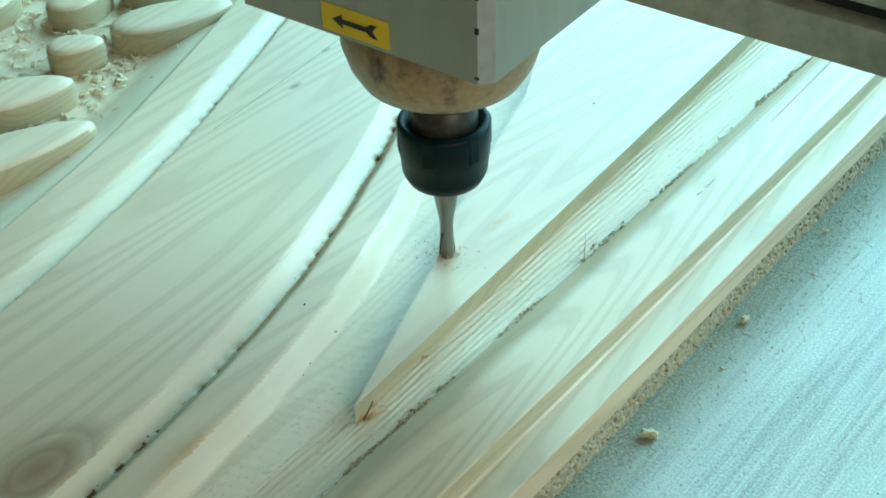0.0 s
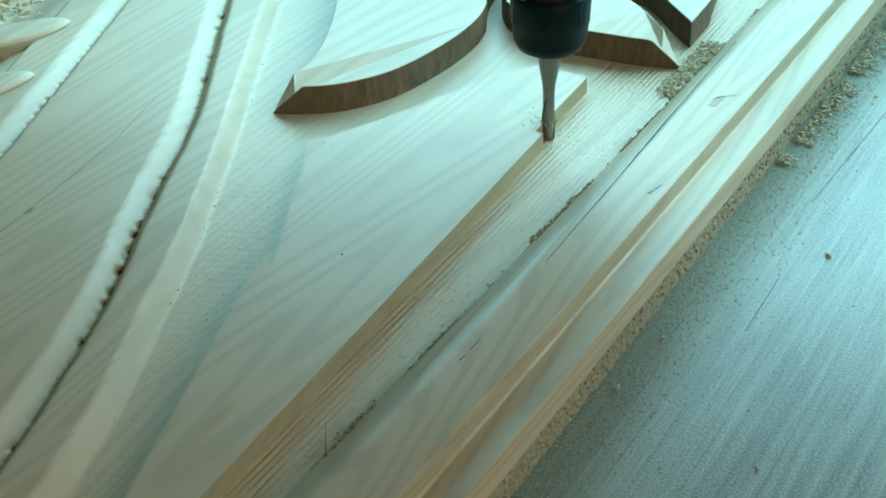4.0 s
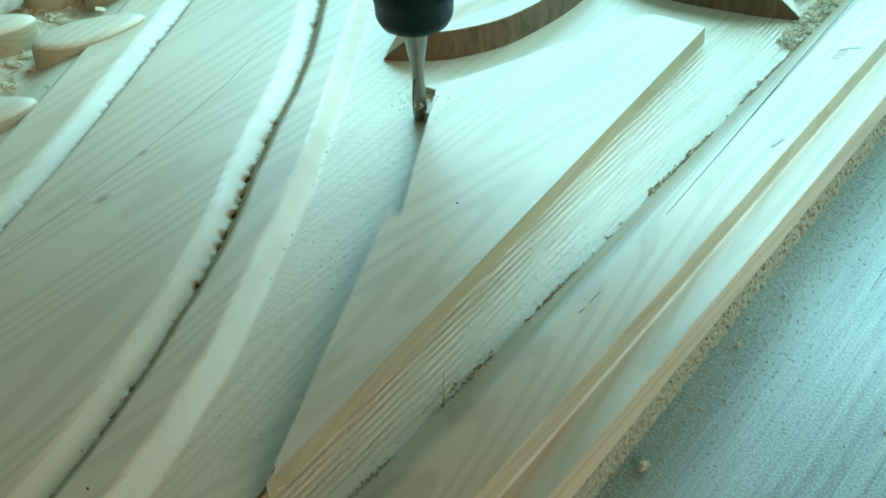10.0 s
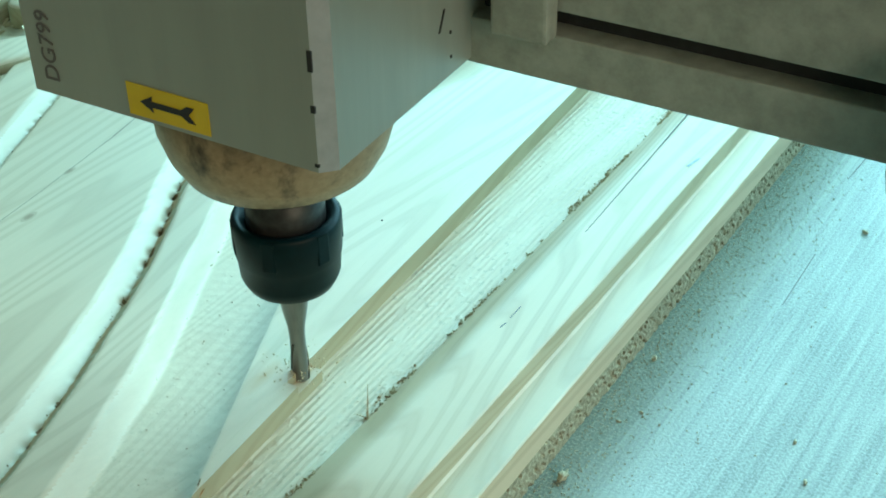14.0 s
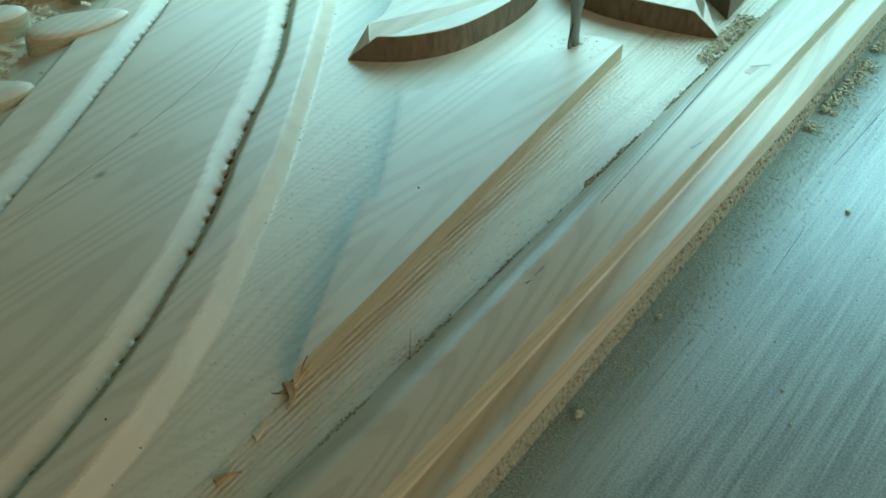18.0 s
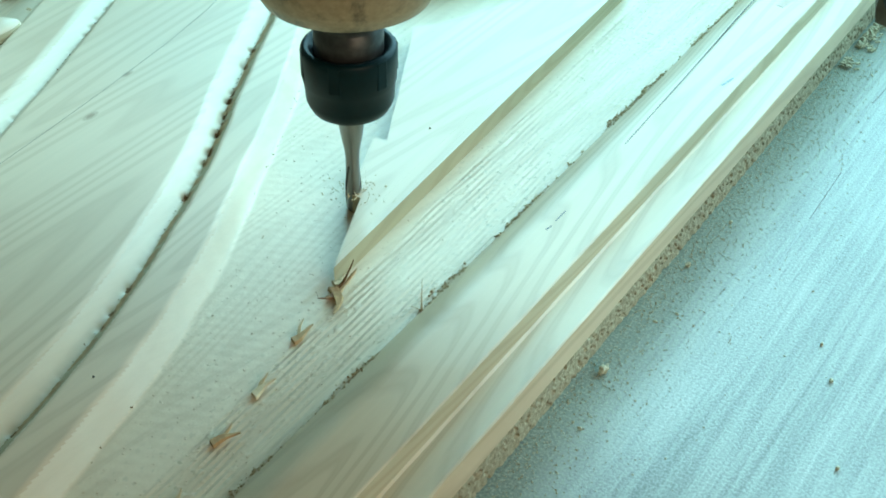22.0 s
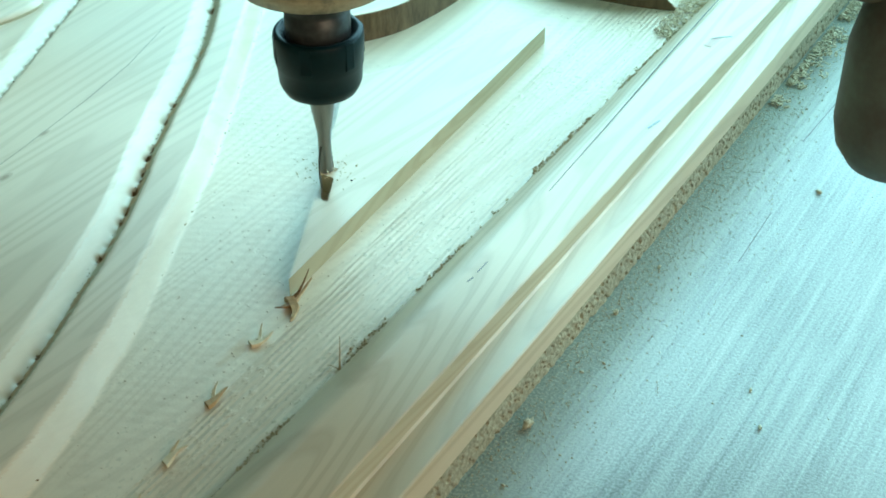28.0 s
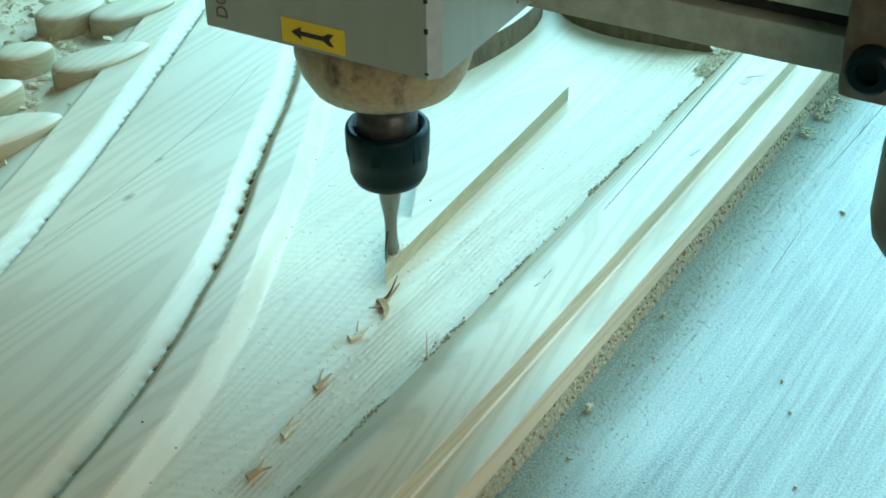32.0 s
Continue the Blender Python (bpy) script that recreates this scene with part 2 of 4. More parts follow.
WOOD_L, WOOD_D, WOOD_K = (0.63, 0.50, 0.345), (0.26, 0.155, 0.08), (0.48, 0.315, 0.17)
planed = wood("planed_softwood", WOOD_L, WOOD_D, WOOD_K, 0.48, 0.95, coat=0.18, knots=((-0.100, -0.279, 0.020, 0.032), (-0.2044, -0.0381, 0.0022, 0.005), (-0.2160, -0.0030, 0.0016, 0.004)), stains=((-0.084, -0.262, 0.016, 0.045), (-0.066, -0.235, 0.010, 0.045), (-0.0575, -0.068, 0.006, 0.020)))
milled = wood("milled_softwood", (0.62, 0.50, 0.345), (0.36, 0.24, 0.13), (0.47, 0.32, 0.18), 0.5, 1.3, 1.0, coat=0.15, stains=((-0.084, -0.262, 0.016, 0.045), (-0.066, -0.235, 0.010, 0.045), (-0.0575, -0.068, 0.006, 0.020)))
fuzzy = wood("fuzzy_softwood", (0.66, 0.54, 0.38), (0.34, 0.23, 0.125), (0.50, 0.35, 0.20), 0.5, 0.9, -1.0, figure=1.6, coat=0.22, stains=((-0.084, -0.262, 0.016, 0.045), (-0.066, -0.235, 0.010, 0.045), (-0.0575, -0.068, 0.006, 0.020)))
border_wood = wood("planed_border_softwood", (0.60, 0.455, 0.29), (0.26, 0.15, 0.07), (0.44, 0.27, 0.13), 0.45, 1.3, figure=1.7, gloss=0.55, coat=0.2)
slope_wood = wood("sloped_softwood", (0.64, 0.55, 0.405), (0.42, 0.32, 0.20), (0.50, 0.37, 0.23), 0.50, 0.9, figure=0.5, gloss=0.5, coat=0.14)
# darker copy of the wood for steep walls, their shade put into the colour
cut = wood("shaded_cut_softwood", (0.42, 0.36, 0.23), (0.28, 0.215, 0.12), (0.34, 0.25, 0.13), 0.75, 1.3, figure=2.5, gloss=0.3)

# border wood darkened for the cove's steep face, shade included in the colour
cove_wood = wood("shaded_cove_softwood", (0.47, 0.40, 0.265), (0.29, 0.22, 0.125), (0.38, 0.28, 0.155), 0.65, 1.5, figure=2.5, gloss=0.4)


def speckled(name, a, b_, scale, rough, metal=0.0, bumpy=0.3, dist=0.0005, stretch=(1, 1, 1)):
    m, nt, b = mat(name, rough, metal)
    n1 = noise_tex(nt, coords(nt, stretch), scale, 5, 0.65)
    n2 = noise_tex(nt, coords(nt, stretch), scale * 0.09, 3, 0.5)
    c = ramp(nt, n1, ((0.34, b_), (0.66, a)))
    c = mix(nt, ramp(nt, n2, ((0.4, (0, 0, 0)), (0.7, (0.6, 0.6, 0.6)))), c, tuple(0.5 * (p + q) * 0.8 for p, q in zip(a, b_)))
    nt.links.new(c, b.inputs["Base Color"])
    bump(nt, b, n1, bumpy, dist)
    return m


def stained_housing():
    m, nt, b = mat("worn_bearing_housing", 0.45, 0.25)
    n1 = noise_tex(nt, coords(nt, (1, 1, 0.8)), 48, 5, 0.65, 0.3)
    n2 = noise_tex(nt, coords(nt), 400, 4, 0.6)
    c = ramp(nt, n2, ((0.3, (0.29, 0.21, 0.115)), (0.7, (0.40, 0.295, 0.17))))
    c = mix(nt, ramp(nt, n1, ((0.50, (0, 0, 0)), (0.66, (0.9, 0.9, 0.9)))), c, (0.025, 0.027, 0.024))
    nt.links.new(c, b.inputs["Base Color"])
    bump(nt, b, n2, 0.15, 0.0003)
    return m


fibre = speckled("fibreboard", (0.48, 0.42, 0.285), (0.20, 0.16, 0.095), 420, 0.9, 0, 0.8, 0.0006)
dust = speckled("sawdust", (0.62, 0.50, 0.32), (0.40, 0.28, 0.15), 600, 0.9, 0, 0.8, 0.0008)
table_dust = speckled("table_dust", (0.60, 0.55, 0.39), (0.34, 0.30, 0.19), 600, 0.9, 0, 0.8, 0.0008)
shaving = speckled("shaving", (0.68, 0.56, 0.37), (0.50, 0.375, 0.21), 160, 0.7)
chip_brown = speckled("torn_wood", (0.50, 0.33, 0.16), (0.27, 0.15, 0.06), 300, 0.75)
pit_brown = speckled("torn_dark_wood", (0.31, 0.175, 0.08), (0.09, 0.048, 0.022), 420, 0.9)
# dark brown for the leaves' steep sides, with their shade put into the colour
leaf_side = speckled("shaded_leaf_wood", (0.19, 0.125, 0.065), (0.09, 0.058, 0.03), 260, 0.8, 0, 0.5, 0.0006, (1, 1, 0.3))
alu = speckled("brushed_aluminium", (0.375, 0.41, 0.35), (0.325, 0.355, 0.305), 90, 0.46, 0.3, 0.1, 0.0002, (1, 1, 0.12))
alu_dark = speckled("machine_aluminium", (0.38, 0.41, 0.345), (0.26, 0.285, 0.235), 120, 0.6, 0.15, 0.2, 0.0003)
edge_alu = speckled("pale_edge", (0.55, 0.56, 0.55), (0.45, 0.46, 0.45), 150, 0.4, 0.7, 0.1, 0.0002)
black_metal = speckled("blackened_steel", (0.001, 0.015, 0.018), (0.001, 0.010, 0.012), 200, 0.42, 0.0, 0.1, 0.0002)
black_metal.node_tree.nodes["Principled BSDF"].inputs["Specular IOR Level"].default_value = 0.15
# near-black tone that stands for the shade inside the beam's slots
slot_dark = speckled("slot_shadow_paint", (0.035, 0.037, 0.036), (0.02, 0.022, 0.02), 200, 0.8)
brass = stained_housing()
steel = speckled("ground_steel", (0.30, 0.30, 0.29), (0.19, 0.19, 0.185), 240, 0.32, 0.9, 0.1, 0.0001, (1, 1, 0.1))
dark_steel = speckled("dark_steel", (0.07, 0.07, 0.065), (0.04, 0.04, 0.038), 240, 0.4, 0.6, 0.1, 0.0001)
yellow = speckled("yellow_sticker", (0.72, 0.52, 0.015), (0.62, 0.44, 0.012), 60, 0.5, 0, 0.05)
ink = speckled("black_ink", (0.012, 0.012, 0.012), (0.02, 0.02, 0.02), 60, 0.6, 0, 0.05)
white_label = speckled("white_label", (0.72, 0.72, 0.70), (0.64, 0.64, 0.62), 60, 0.5)
label_brown = speckled("brown_print", (0.30, 0.13, 0.04), (0.24, 0.10, 0.03), 60, 0.5)
rust = speckled("rusty_painted_steel", (0.16, 0.17, 0.13), (0.10, 0.065, 0.045), 45, 0.6, 0.3, 0.4, 0.0006)
grey_ink = speckled("grey_print", (0.10, 0.095, 0.09), (0.14, 0.135, 0.13), 200, 0.6)
plaster = speckled("plaster", (0.27, 0.22, 0.165), (0.22, 0.18, 0.135), 12, 0.9)
concrete = speckled("concrete", (0.20, 0.19, 0.17), (0.14, 0.135, 0.12), 9, 0.85)


def table_material():
    m, nt, b = mat("scuffed_table_board", 0.42, 0.0, 0.6)
    streak = noise_tex(nt, coords(nt, (210, 6, 1), 0.0), 1.0, 6, 0.68, 0.3)
    wide = noise_tex(nt, coords(nt, (55, 14, 1), 0.0), 1.0, 4, 0.65)
    grit = noise_tex(nt, coords(nt, (1, 1, 1)), 900, 3, 0.6)
    c = ramp(nt, streak, ((0.36, (0.09, 0.105, 0.09)), (0.50, (0.20, 0.22, 0.195)), (0.62, (0.40, 0.43, 0.39)), (0.76, (0.58, 0.61, 0.565))))
    c = mix(nt, ramp(nt, wide, ((0.42, (0, 0, 0)), (0.68, (0.40, 0.40, 0.40)))), c, (0.36, 0.39, 0.355))
    patch = noise_tex(nt, coords(nt, (22, 7, 1)), 1.0, 3, 0.6)
    c = mix(nt, ramp(nt, patch, ((0.45, (0, 0, 0)), (0.70, (0.55, 0.55, 0.55)))), c, (0.56, 0.60, 0.56))
    thin = noise_tex(nt, coords(nt, (900, 14, 1)), 1.0, 2, 0.5)
    c = mix(nt, 0.22, c, ramp(nt, thin, ((0.38, (0.12, 0.14, 0.12)), (0.62, (0.56, 0.60, 0.55)))))
    c = mix(nt, 0.40, c, ramp(nt, grit, ((0.35, (0.11, 0.125, 0.11)), (0.65, (0.52, 0.56, 0.51)))))
    # sawdust thick beside the panel, thinning outward; panel's shade put into its colour
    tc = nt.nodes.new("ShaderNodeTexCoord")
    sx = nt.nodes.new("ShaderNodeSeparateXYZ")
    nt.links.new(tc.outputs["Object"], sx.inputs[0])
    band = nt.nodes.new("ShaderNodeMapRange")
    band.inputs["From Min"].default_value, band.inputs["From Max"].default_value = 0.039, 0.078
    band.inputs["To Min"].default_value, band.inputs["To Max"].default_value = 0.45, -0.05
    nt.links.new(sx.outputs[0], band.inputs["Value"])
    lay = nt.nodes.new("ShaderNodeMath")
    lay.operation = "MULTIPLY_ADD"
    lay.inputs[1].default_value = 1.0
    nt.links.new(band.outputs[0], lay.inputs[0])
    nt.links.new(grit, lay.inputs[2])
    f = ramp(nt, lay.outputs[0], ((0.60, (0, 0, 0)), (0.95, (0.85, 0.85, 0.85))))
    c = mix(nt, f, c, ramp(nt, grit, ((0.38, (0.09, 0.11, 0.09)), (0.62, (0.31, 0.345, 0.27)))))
    nt.links.new(c, b.inputs["Base Color"])
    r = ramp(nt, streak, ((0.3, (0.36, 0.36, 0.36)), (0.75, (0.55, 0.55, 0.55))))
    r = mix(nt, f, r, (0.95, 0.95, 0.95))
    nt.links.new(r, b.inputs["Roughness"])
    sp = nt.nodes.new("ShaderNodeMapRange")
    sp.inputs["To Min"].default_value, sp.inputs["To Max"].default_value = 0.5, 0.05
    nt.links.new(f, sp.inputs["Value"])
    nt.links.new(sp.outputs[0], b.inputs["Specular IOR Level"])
    bump(nt, b, grit, 0.4, 0.0005)
    return m


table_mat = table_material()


# ---------------------------------------------------------------- building helpers
def part(name, bm, material, parent=None, label="", smooth=False):
    me = bpy.data.meshes.new(name)
    bm.normal_update()
    if smooth:
        for f in bm.faces:
            f.smooth = True
    bm.to_mesh(me)
    bm.free()
    me.materials.append(material)
    ob = new(name, me)
    if parent is not None:
        ob.parent = parent
    if label:
        ob["label"] = label
    return ob


def thing(name, label, category, place=(0, 0, 0), group="", kind=""):
    ob = new(name)
    ob.empty_display_size = 0.02
    ob.location = place
    return tagged(ob, label, category, group, kind)


def box(x0, x1, y0, y1, z0, z1, bev=0.0, bm=None):
    bm = bm or bmesh.new()
    v = [bm.verts.new(p) for p in ((x0, y0, z0), (x1, y0, z0), (x1, y1, z0), (x0, y1, z0), (x0, y0, z1), (x1, y0, z1), (x1, y1, z1), (x0, y1, z1))]
    fs = [bm.faces.new([v[i] for i in q]) for q in ((0, 3, 2, 1), (4, 5, 6, 7), (0, 1, 5, 4), (1, 2, 6, 5), (2, 3, 7, 6), (3, 0, 4, 7))]
    if bev:
        es = list({e for f in fs for e in f.edges})
        bmesh.ops.bevel(bm, geom=es, offset=bev, segments=2, affect="EDGES", profile=0.6)
    return bm


def lathe(profile, n=48, cx=0.0, cy=0.0, bm=None):
    """A body of revolution about z from (radius, z) pairs."""
    bm = bm or bmesh.new()
    rings = []
    for r, z in profile:
        if r < 1e-6:
            rings.append([bm.verts.new((cx, cy, z))])
        else:
            rings.append([bm.verts.new((cx + r * math.cos(2 * math.pi * k / n), cy + r * math.sin(2 * math.pi * k / n), z)) for k in range(n)])
    for a, b in zip(rings, rings[1:]):
        for k in range(n):
            q = [a[k % len(a)], a[(k + 1) % len(a)], b[(k + 1) % len(b)], b[k % len(b)]]
            q = list(dict.fromkeys(q))
            if len(q) > 2:
                bm.faces.new(q)
    bmesh.ops.recalc_face_normals(bm, faces=bm.faces)
    return bm


def prism(outline, z0, z1, bev=0.0, bm=None):
    """An upright solid over a plan outline, its top edge rounded by bev."""
    bm = bm or bmesh.new()
    lo = [bm.verts.new((x, y, z0)) for x, y in outline]
    hi = [bm.verts.new((x, y, z1)) for x, y in outline]
    n = len(outline)
    for k in range(n):
        bm.faces.new((lo[k], lo[(k + 1) % n], hi[(k + 1) % n], hi[k]))
    top = bm.faces.new(hi)
    bm.faces.new(lo[::-1])
    bmesh.ops.recalc_face_normals(bm, faces=bm.faces)
    if bev:
        bmesh.ops.bevel(bm, geom=list(top.edges), offset=bev, segments=2, affect="EDGES", profile=0.5)
    return bm


def extrude_y(profile, y0, y1, steps=1, wobble=0.0, bm=None, seed=0):
    """A moulding: an (x, z) profile run along y; closed."""
    bm = bm or bmesh.new()
    rows = []
    for k in range(steps + 1):
        y = y0 + (y1 - y0) * k / steps
        rows.append([bm.verts.new((x + wobble * noise.noise((x * 90 + seed, y * 60, z * 90)), y, z + wobble * noise.noise((x * 90, y * 60 + 7, z * 90 + seed)))) for x, z in profile])
    n = len(profile)
    for a, b in zip(rows, rows[1:]):
        for k in range(n):
            bm.faces.new((a[k], a[(k + 1) % n], b[(k + 1) % n], b[k]))
    bm.faces.new(rows[0][::-1])
    bm.faces.new(rows[-1])
    bmesh.ops.recalc_face_normals(bm, faces=bm.faces)
    return bm


def smooth_line(pts, n=8):
    """A Catmull-Rom curve through plan points."""
    p = [Vector(q) for q in pts]
    p = [2 * p[0] - p[1], *p, 2 * p[-1] - p[-2]]
    out = []
    for a, b, c, d in zip(p, p[1:], p[2:], p[3:]):
        for k in range(n):
            t = k / n
            out.append(0.5 * ((2 * b) + (c - a) * t + (2 * a - 5 * b + 4 * c - d) * t * t + (3 * b - a - 3 * c + d) * t ** 3))
    out.append(p[-2])
    return [tuple(v) for v in out]


def crumb(bm, place, r, rnd):
    m = Matrix.Translation(place) @ Euler((rnd.uniform(0, 6), rnd.uniform(0, 6), rnd.uniform(0, 6))).to_matrix().to_4x4() @ Matrix.Diagonal((r, r * rnd.uniform(0.5, 1), r * rnd.uniform(0.4, 0.9), 1))
    v = [bm.verts.new(m @ Vector(p)) for p in ((1, 0, 0), (-1, 0, 0), (0, 1, 0), (0, -1, 0), (0, 0, 1), (0, 0, -1))]
    for q in ((0, 2, 4), (2, 1, 4), (1, 3, 4), (3, 0, 4), (2, 0, 5), (1, 2, 5), (3, 1, 5), (0, 3, 5)):
        bm.faces.new([v[i] for i in q])


# ---------------------------------------------------------------- room and table
TABLE_Z = -0.0303
FLOOR_Z = -0.85


def room():
    # the room is out of view, added to enclose the table and bounce light
    f = part("floor", box(-2.4, 2.4, -2.4, WALL_Y, FLOOR_Z - 0.1, FLOOR_Z), concrete)
    tagged(f, "bare grey concrete workshop floor", "floor", kind="structure")
    c = part("ceiling", box(-2.5, 2.5, -2.5, WALL_Y + 0.15, 2.35, 2.45), plaster)
    tagged(c, "plain pale workshop ceiling", "ceiling", kind="structure")
    x0, x1, z0, z1 = WINDOW
    bm = box(-2.5, x0, WALL_Y, WALL_Y + 0.15, FLOOR_Z, 2.35)
    box(x1, 2.5, WALL_Y, WALL_Y + 0.15, FLOOR_Z, 2.35, bm=bm)
    box(x0, x1, WALL_Y, WALL_Y + 0.15, FLOOR_Z, z0, bm=bm)
    box(x0, x1, WALL_Y, WALL_Y + 0.15, z1, 2.35, bm=bm)
    tagged(part("wall_north", bm, plaster), "pale plaster wall with a wide window opening", "wall", kind="structure")
    # east opening added only to hold the fill lamp
    bm = box(2.4, 2.5, -2.4, -2.1, FLOOR_Z, 2.35)
    box(2.4, 2.5, -0.3, WALL_Y, FLOOR_Z, 2.35, bm=bm)
    box(2.4, 2.5, -2.1, -0.3, FLOOR_Z, 0.6, bm=bm)
    box(2.4, 2.5, -2.1, -0.3, 2.0, 2.35, bm=bm)
    tagged(part("wall_east", bm, plaster), "pale plaster wall with an opening added for the fill lamp", "wall", kind="structure")
    tagged(part("wall_west", box(-2.5, -2.4, -2.4, WALL_Y, FLOOR_Z, 2.35), plaster), "plain pale plaster wall", "wall", kind="structure")
    tagged(part("wall_south", box(-2.4, 2.4, -2.5, -2.4, FLOOR_Z, 2.35), plaster), "plain pale plaster wall", "wall", kind="structure")


def machine_table():
    t = thing("machine_table", "scuffed grey-blue router table dusted with sawdust", "table", (0, 0, TABLE_Z))
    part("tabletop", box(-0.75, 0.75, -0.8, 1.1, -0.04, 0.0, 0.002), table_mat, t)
    for x in (-0.68, 0.68):
        for y in (-0.72, 1.02):
            part("leg", box(x - 0.03, x + 0.03, y - 0.03, y + 0.03, FLOOR_Z - TABLE_Z, -0.04, 0.003), alu_dark, t)
    return t


room()
table = machine_table()

# ---------------------------------------------------------------- the carved panel
DEPTH = 0.009       # of the cleared ground below the panel's face
Y0, Y1 = -0.40, 0.52
X_LEFT = -0.46
X_DUST = -0.0193    # foot of the bead beside the border

LINE_A = ((-0.40, -0.150), (-0.30, -0.170), (-0.2166, -0.1873), (-0.185, -0.1935), (-0.1376, -0.2050), (-0.10, -0.2168), (-0.048, -0.2358), (0.0, -0.2545), (0.041, -0.2718), (0.107, -0.2995), (0.137, -0.3120), (0.185, -0.333), (0.30, -0.385), (0.52, -0.485))
LINE_B = ((-0.40, -0.066), (-0.30, -0.0775), (-0.2285, -0.0870), (-0.196, -0.0925), (-0.155, -0.1012), (-0.1125, -0.1140), (-0.061, -0.1340), (-0.035, -0.1440), (0.020, -0.1738), (0.099, -0.2110), (0.190, -0.2690), (0.30, -0.337), (0.52, -0.462))
LINE_C = ((-0.40, -0.040), (-0.30, -0.049), (-0.20, -0.062), (-0.1385, -0.0757), (-0.092, -0.0905), (-0.0355, -0.1155), (0.0337, -0.1475), (0.098, -0.1828), (0.193, -0.236), (0.249, -0.268), (0.40, -0.357), (0.52, -0.427))


def along(line, y):
    ys, xs = zip(*line)
    base = np.interp(y, ys, xs)
    soft = (np.interp(y - 0.02, ys, xs) + np.interp(y + 0.02, ys, xs) + base * 2) / 4
    return soft


def ease(t):
    t = np.clip(t, 0, 1)
    return t * t * (3 - 2 * t)


def wave(x, y, k, seed):
    """Smooth, seeded ripple made of a few turned sines."""
    r = np.random.RandomState(seed)
    s = 0
    for _ in range(7):
        a, p, f = r.uniform(0, 6.28), r.uniform(0, 6.28), k * r.uniform(0.5, 1.6)
        s = s + np.sin((x * np.cos(a) + y * np.sin(a)) * f + p)
    return s / 7


def relief(x, y):
    """Height of the carved face over the plan."""
    z = np.zeros_like(x)
    # grooves with a long slope on one side and a steep one on the other
    for line, left, right, deep, seed in ((LINE_A, 0.012, 0.0035, 0.0034, 3), (LINE_B, 0.0095, 0.0075, 0.0052, 5)):
        s = x - along(line, y) + 0.0006 * wave(x * 0, y, 260, seed)
        down = np.where(s < 0, -deep * (0.35 * ease((s + left) / left) + 0.65 * np.clip((s + left) / left, 0, 1)), -deep * (1 - ease(s / right)))
        down = np.where(s < -left, 0, np.where(s > right, 0, down))
        z = z + down
        # torn pits along the bottom
        pit = np.exp(-((s - 0.0004) / 0.0017) ** 2) * np.clip(wave(x * 0.2, y, 900, seed + 20) * 2.4 - 0.30, 0, 1)
        z = z - (0.0034 if seed == 3 else 0.0046) * pit * (0.25 + 0.75 * ease((y + 0.10) / 0.05))
    # the cleared ground between the last slope and the border
    s = x - along(LINE_C, y) + 0.0008 * wave(x * 0, y, 180, 11)
    z = z - DEPTH * (0.4 * ease((s + 0.0085) / 0.0085) + 0.6 * np.clip((s + 0.0085) / 0.0085, 0, 1))
    # rows left by the cutter beside the border, and a finer ripple across the rest of the cleared ground
    low = ease((s - 0.001) / 0.003)
    row = np.sin(2 * np.pi * (x + 0.055 * y + 0.00010 * wave(x, y, 160, 31)) / 0.0024)
    near = ease((x + 0.058 + 0.05 * y) / 0.012)
    z = z + low * near * 0.00015 * row * (0.6 + 0.5 * wave(x, y, 90, 33))
    z = z + low * (1 - near) * 0.00002 * (np.sin(2 * np.pi * (y * 0.9 - x * 0.42 + 0.0006 * wave(x, y, 300, 35)) / 0.0046) + wave(x, y, 900, 37))
    # the sunk flower field at the far side
    s = along(LINE_A, y) - 0.034 - x
    z = z - 0.0035 * ease(s / 0.004) - 0.0080 * ease((s - 0.004) / 0.03)
    return z


def grid_mesh(name, xs, ys, func, material, parent, label=""):
    gx, gy = np.meshgrid(xs, ys)
    gz = func(gx, gy)
    nx, ny = len(xs), len(ys)
    verts = np.stack([gx, gy, gz], -1).reshape(-1, 3)
    i = np.arange((ny - 1) * (nx - 1))
    a = (i // (nx - 1)) * nx + i % (nx - 1)
    faces = np.stack([a, a + 1, a + 1 + nx, a + nx], -1)
    me = bpy.data.meshes.new(name)
    me.from_pydata(verts.tolist(), [], faces.tolist())
    me.polygons.foreach_set("use_smooth", np.ones(len(faces), dtype=bool))
    me.update()
    me.materials.append(material)
    ob = new(name, me)
    ob.parent = parent
    if label:
        ob["label"] = label
    return ob


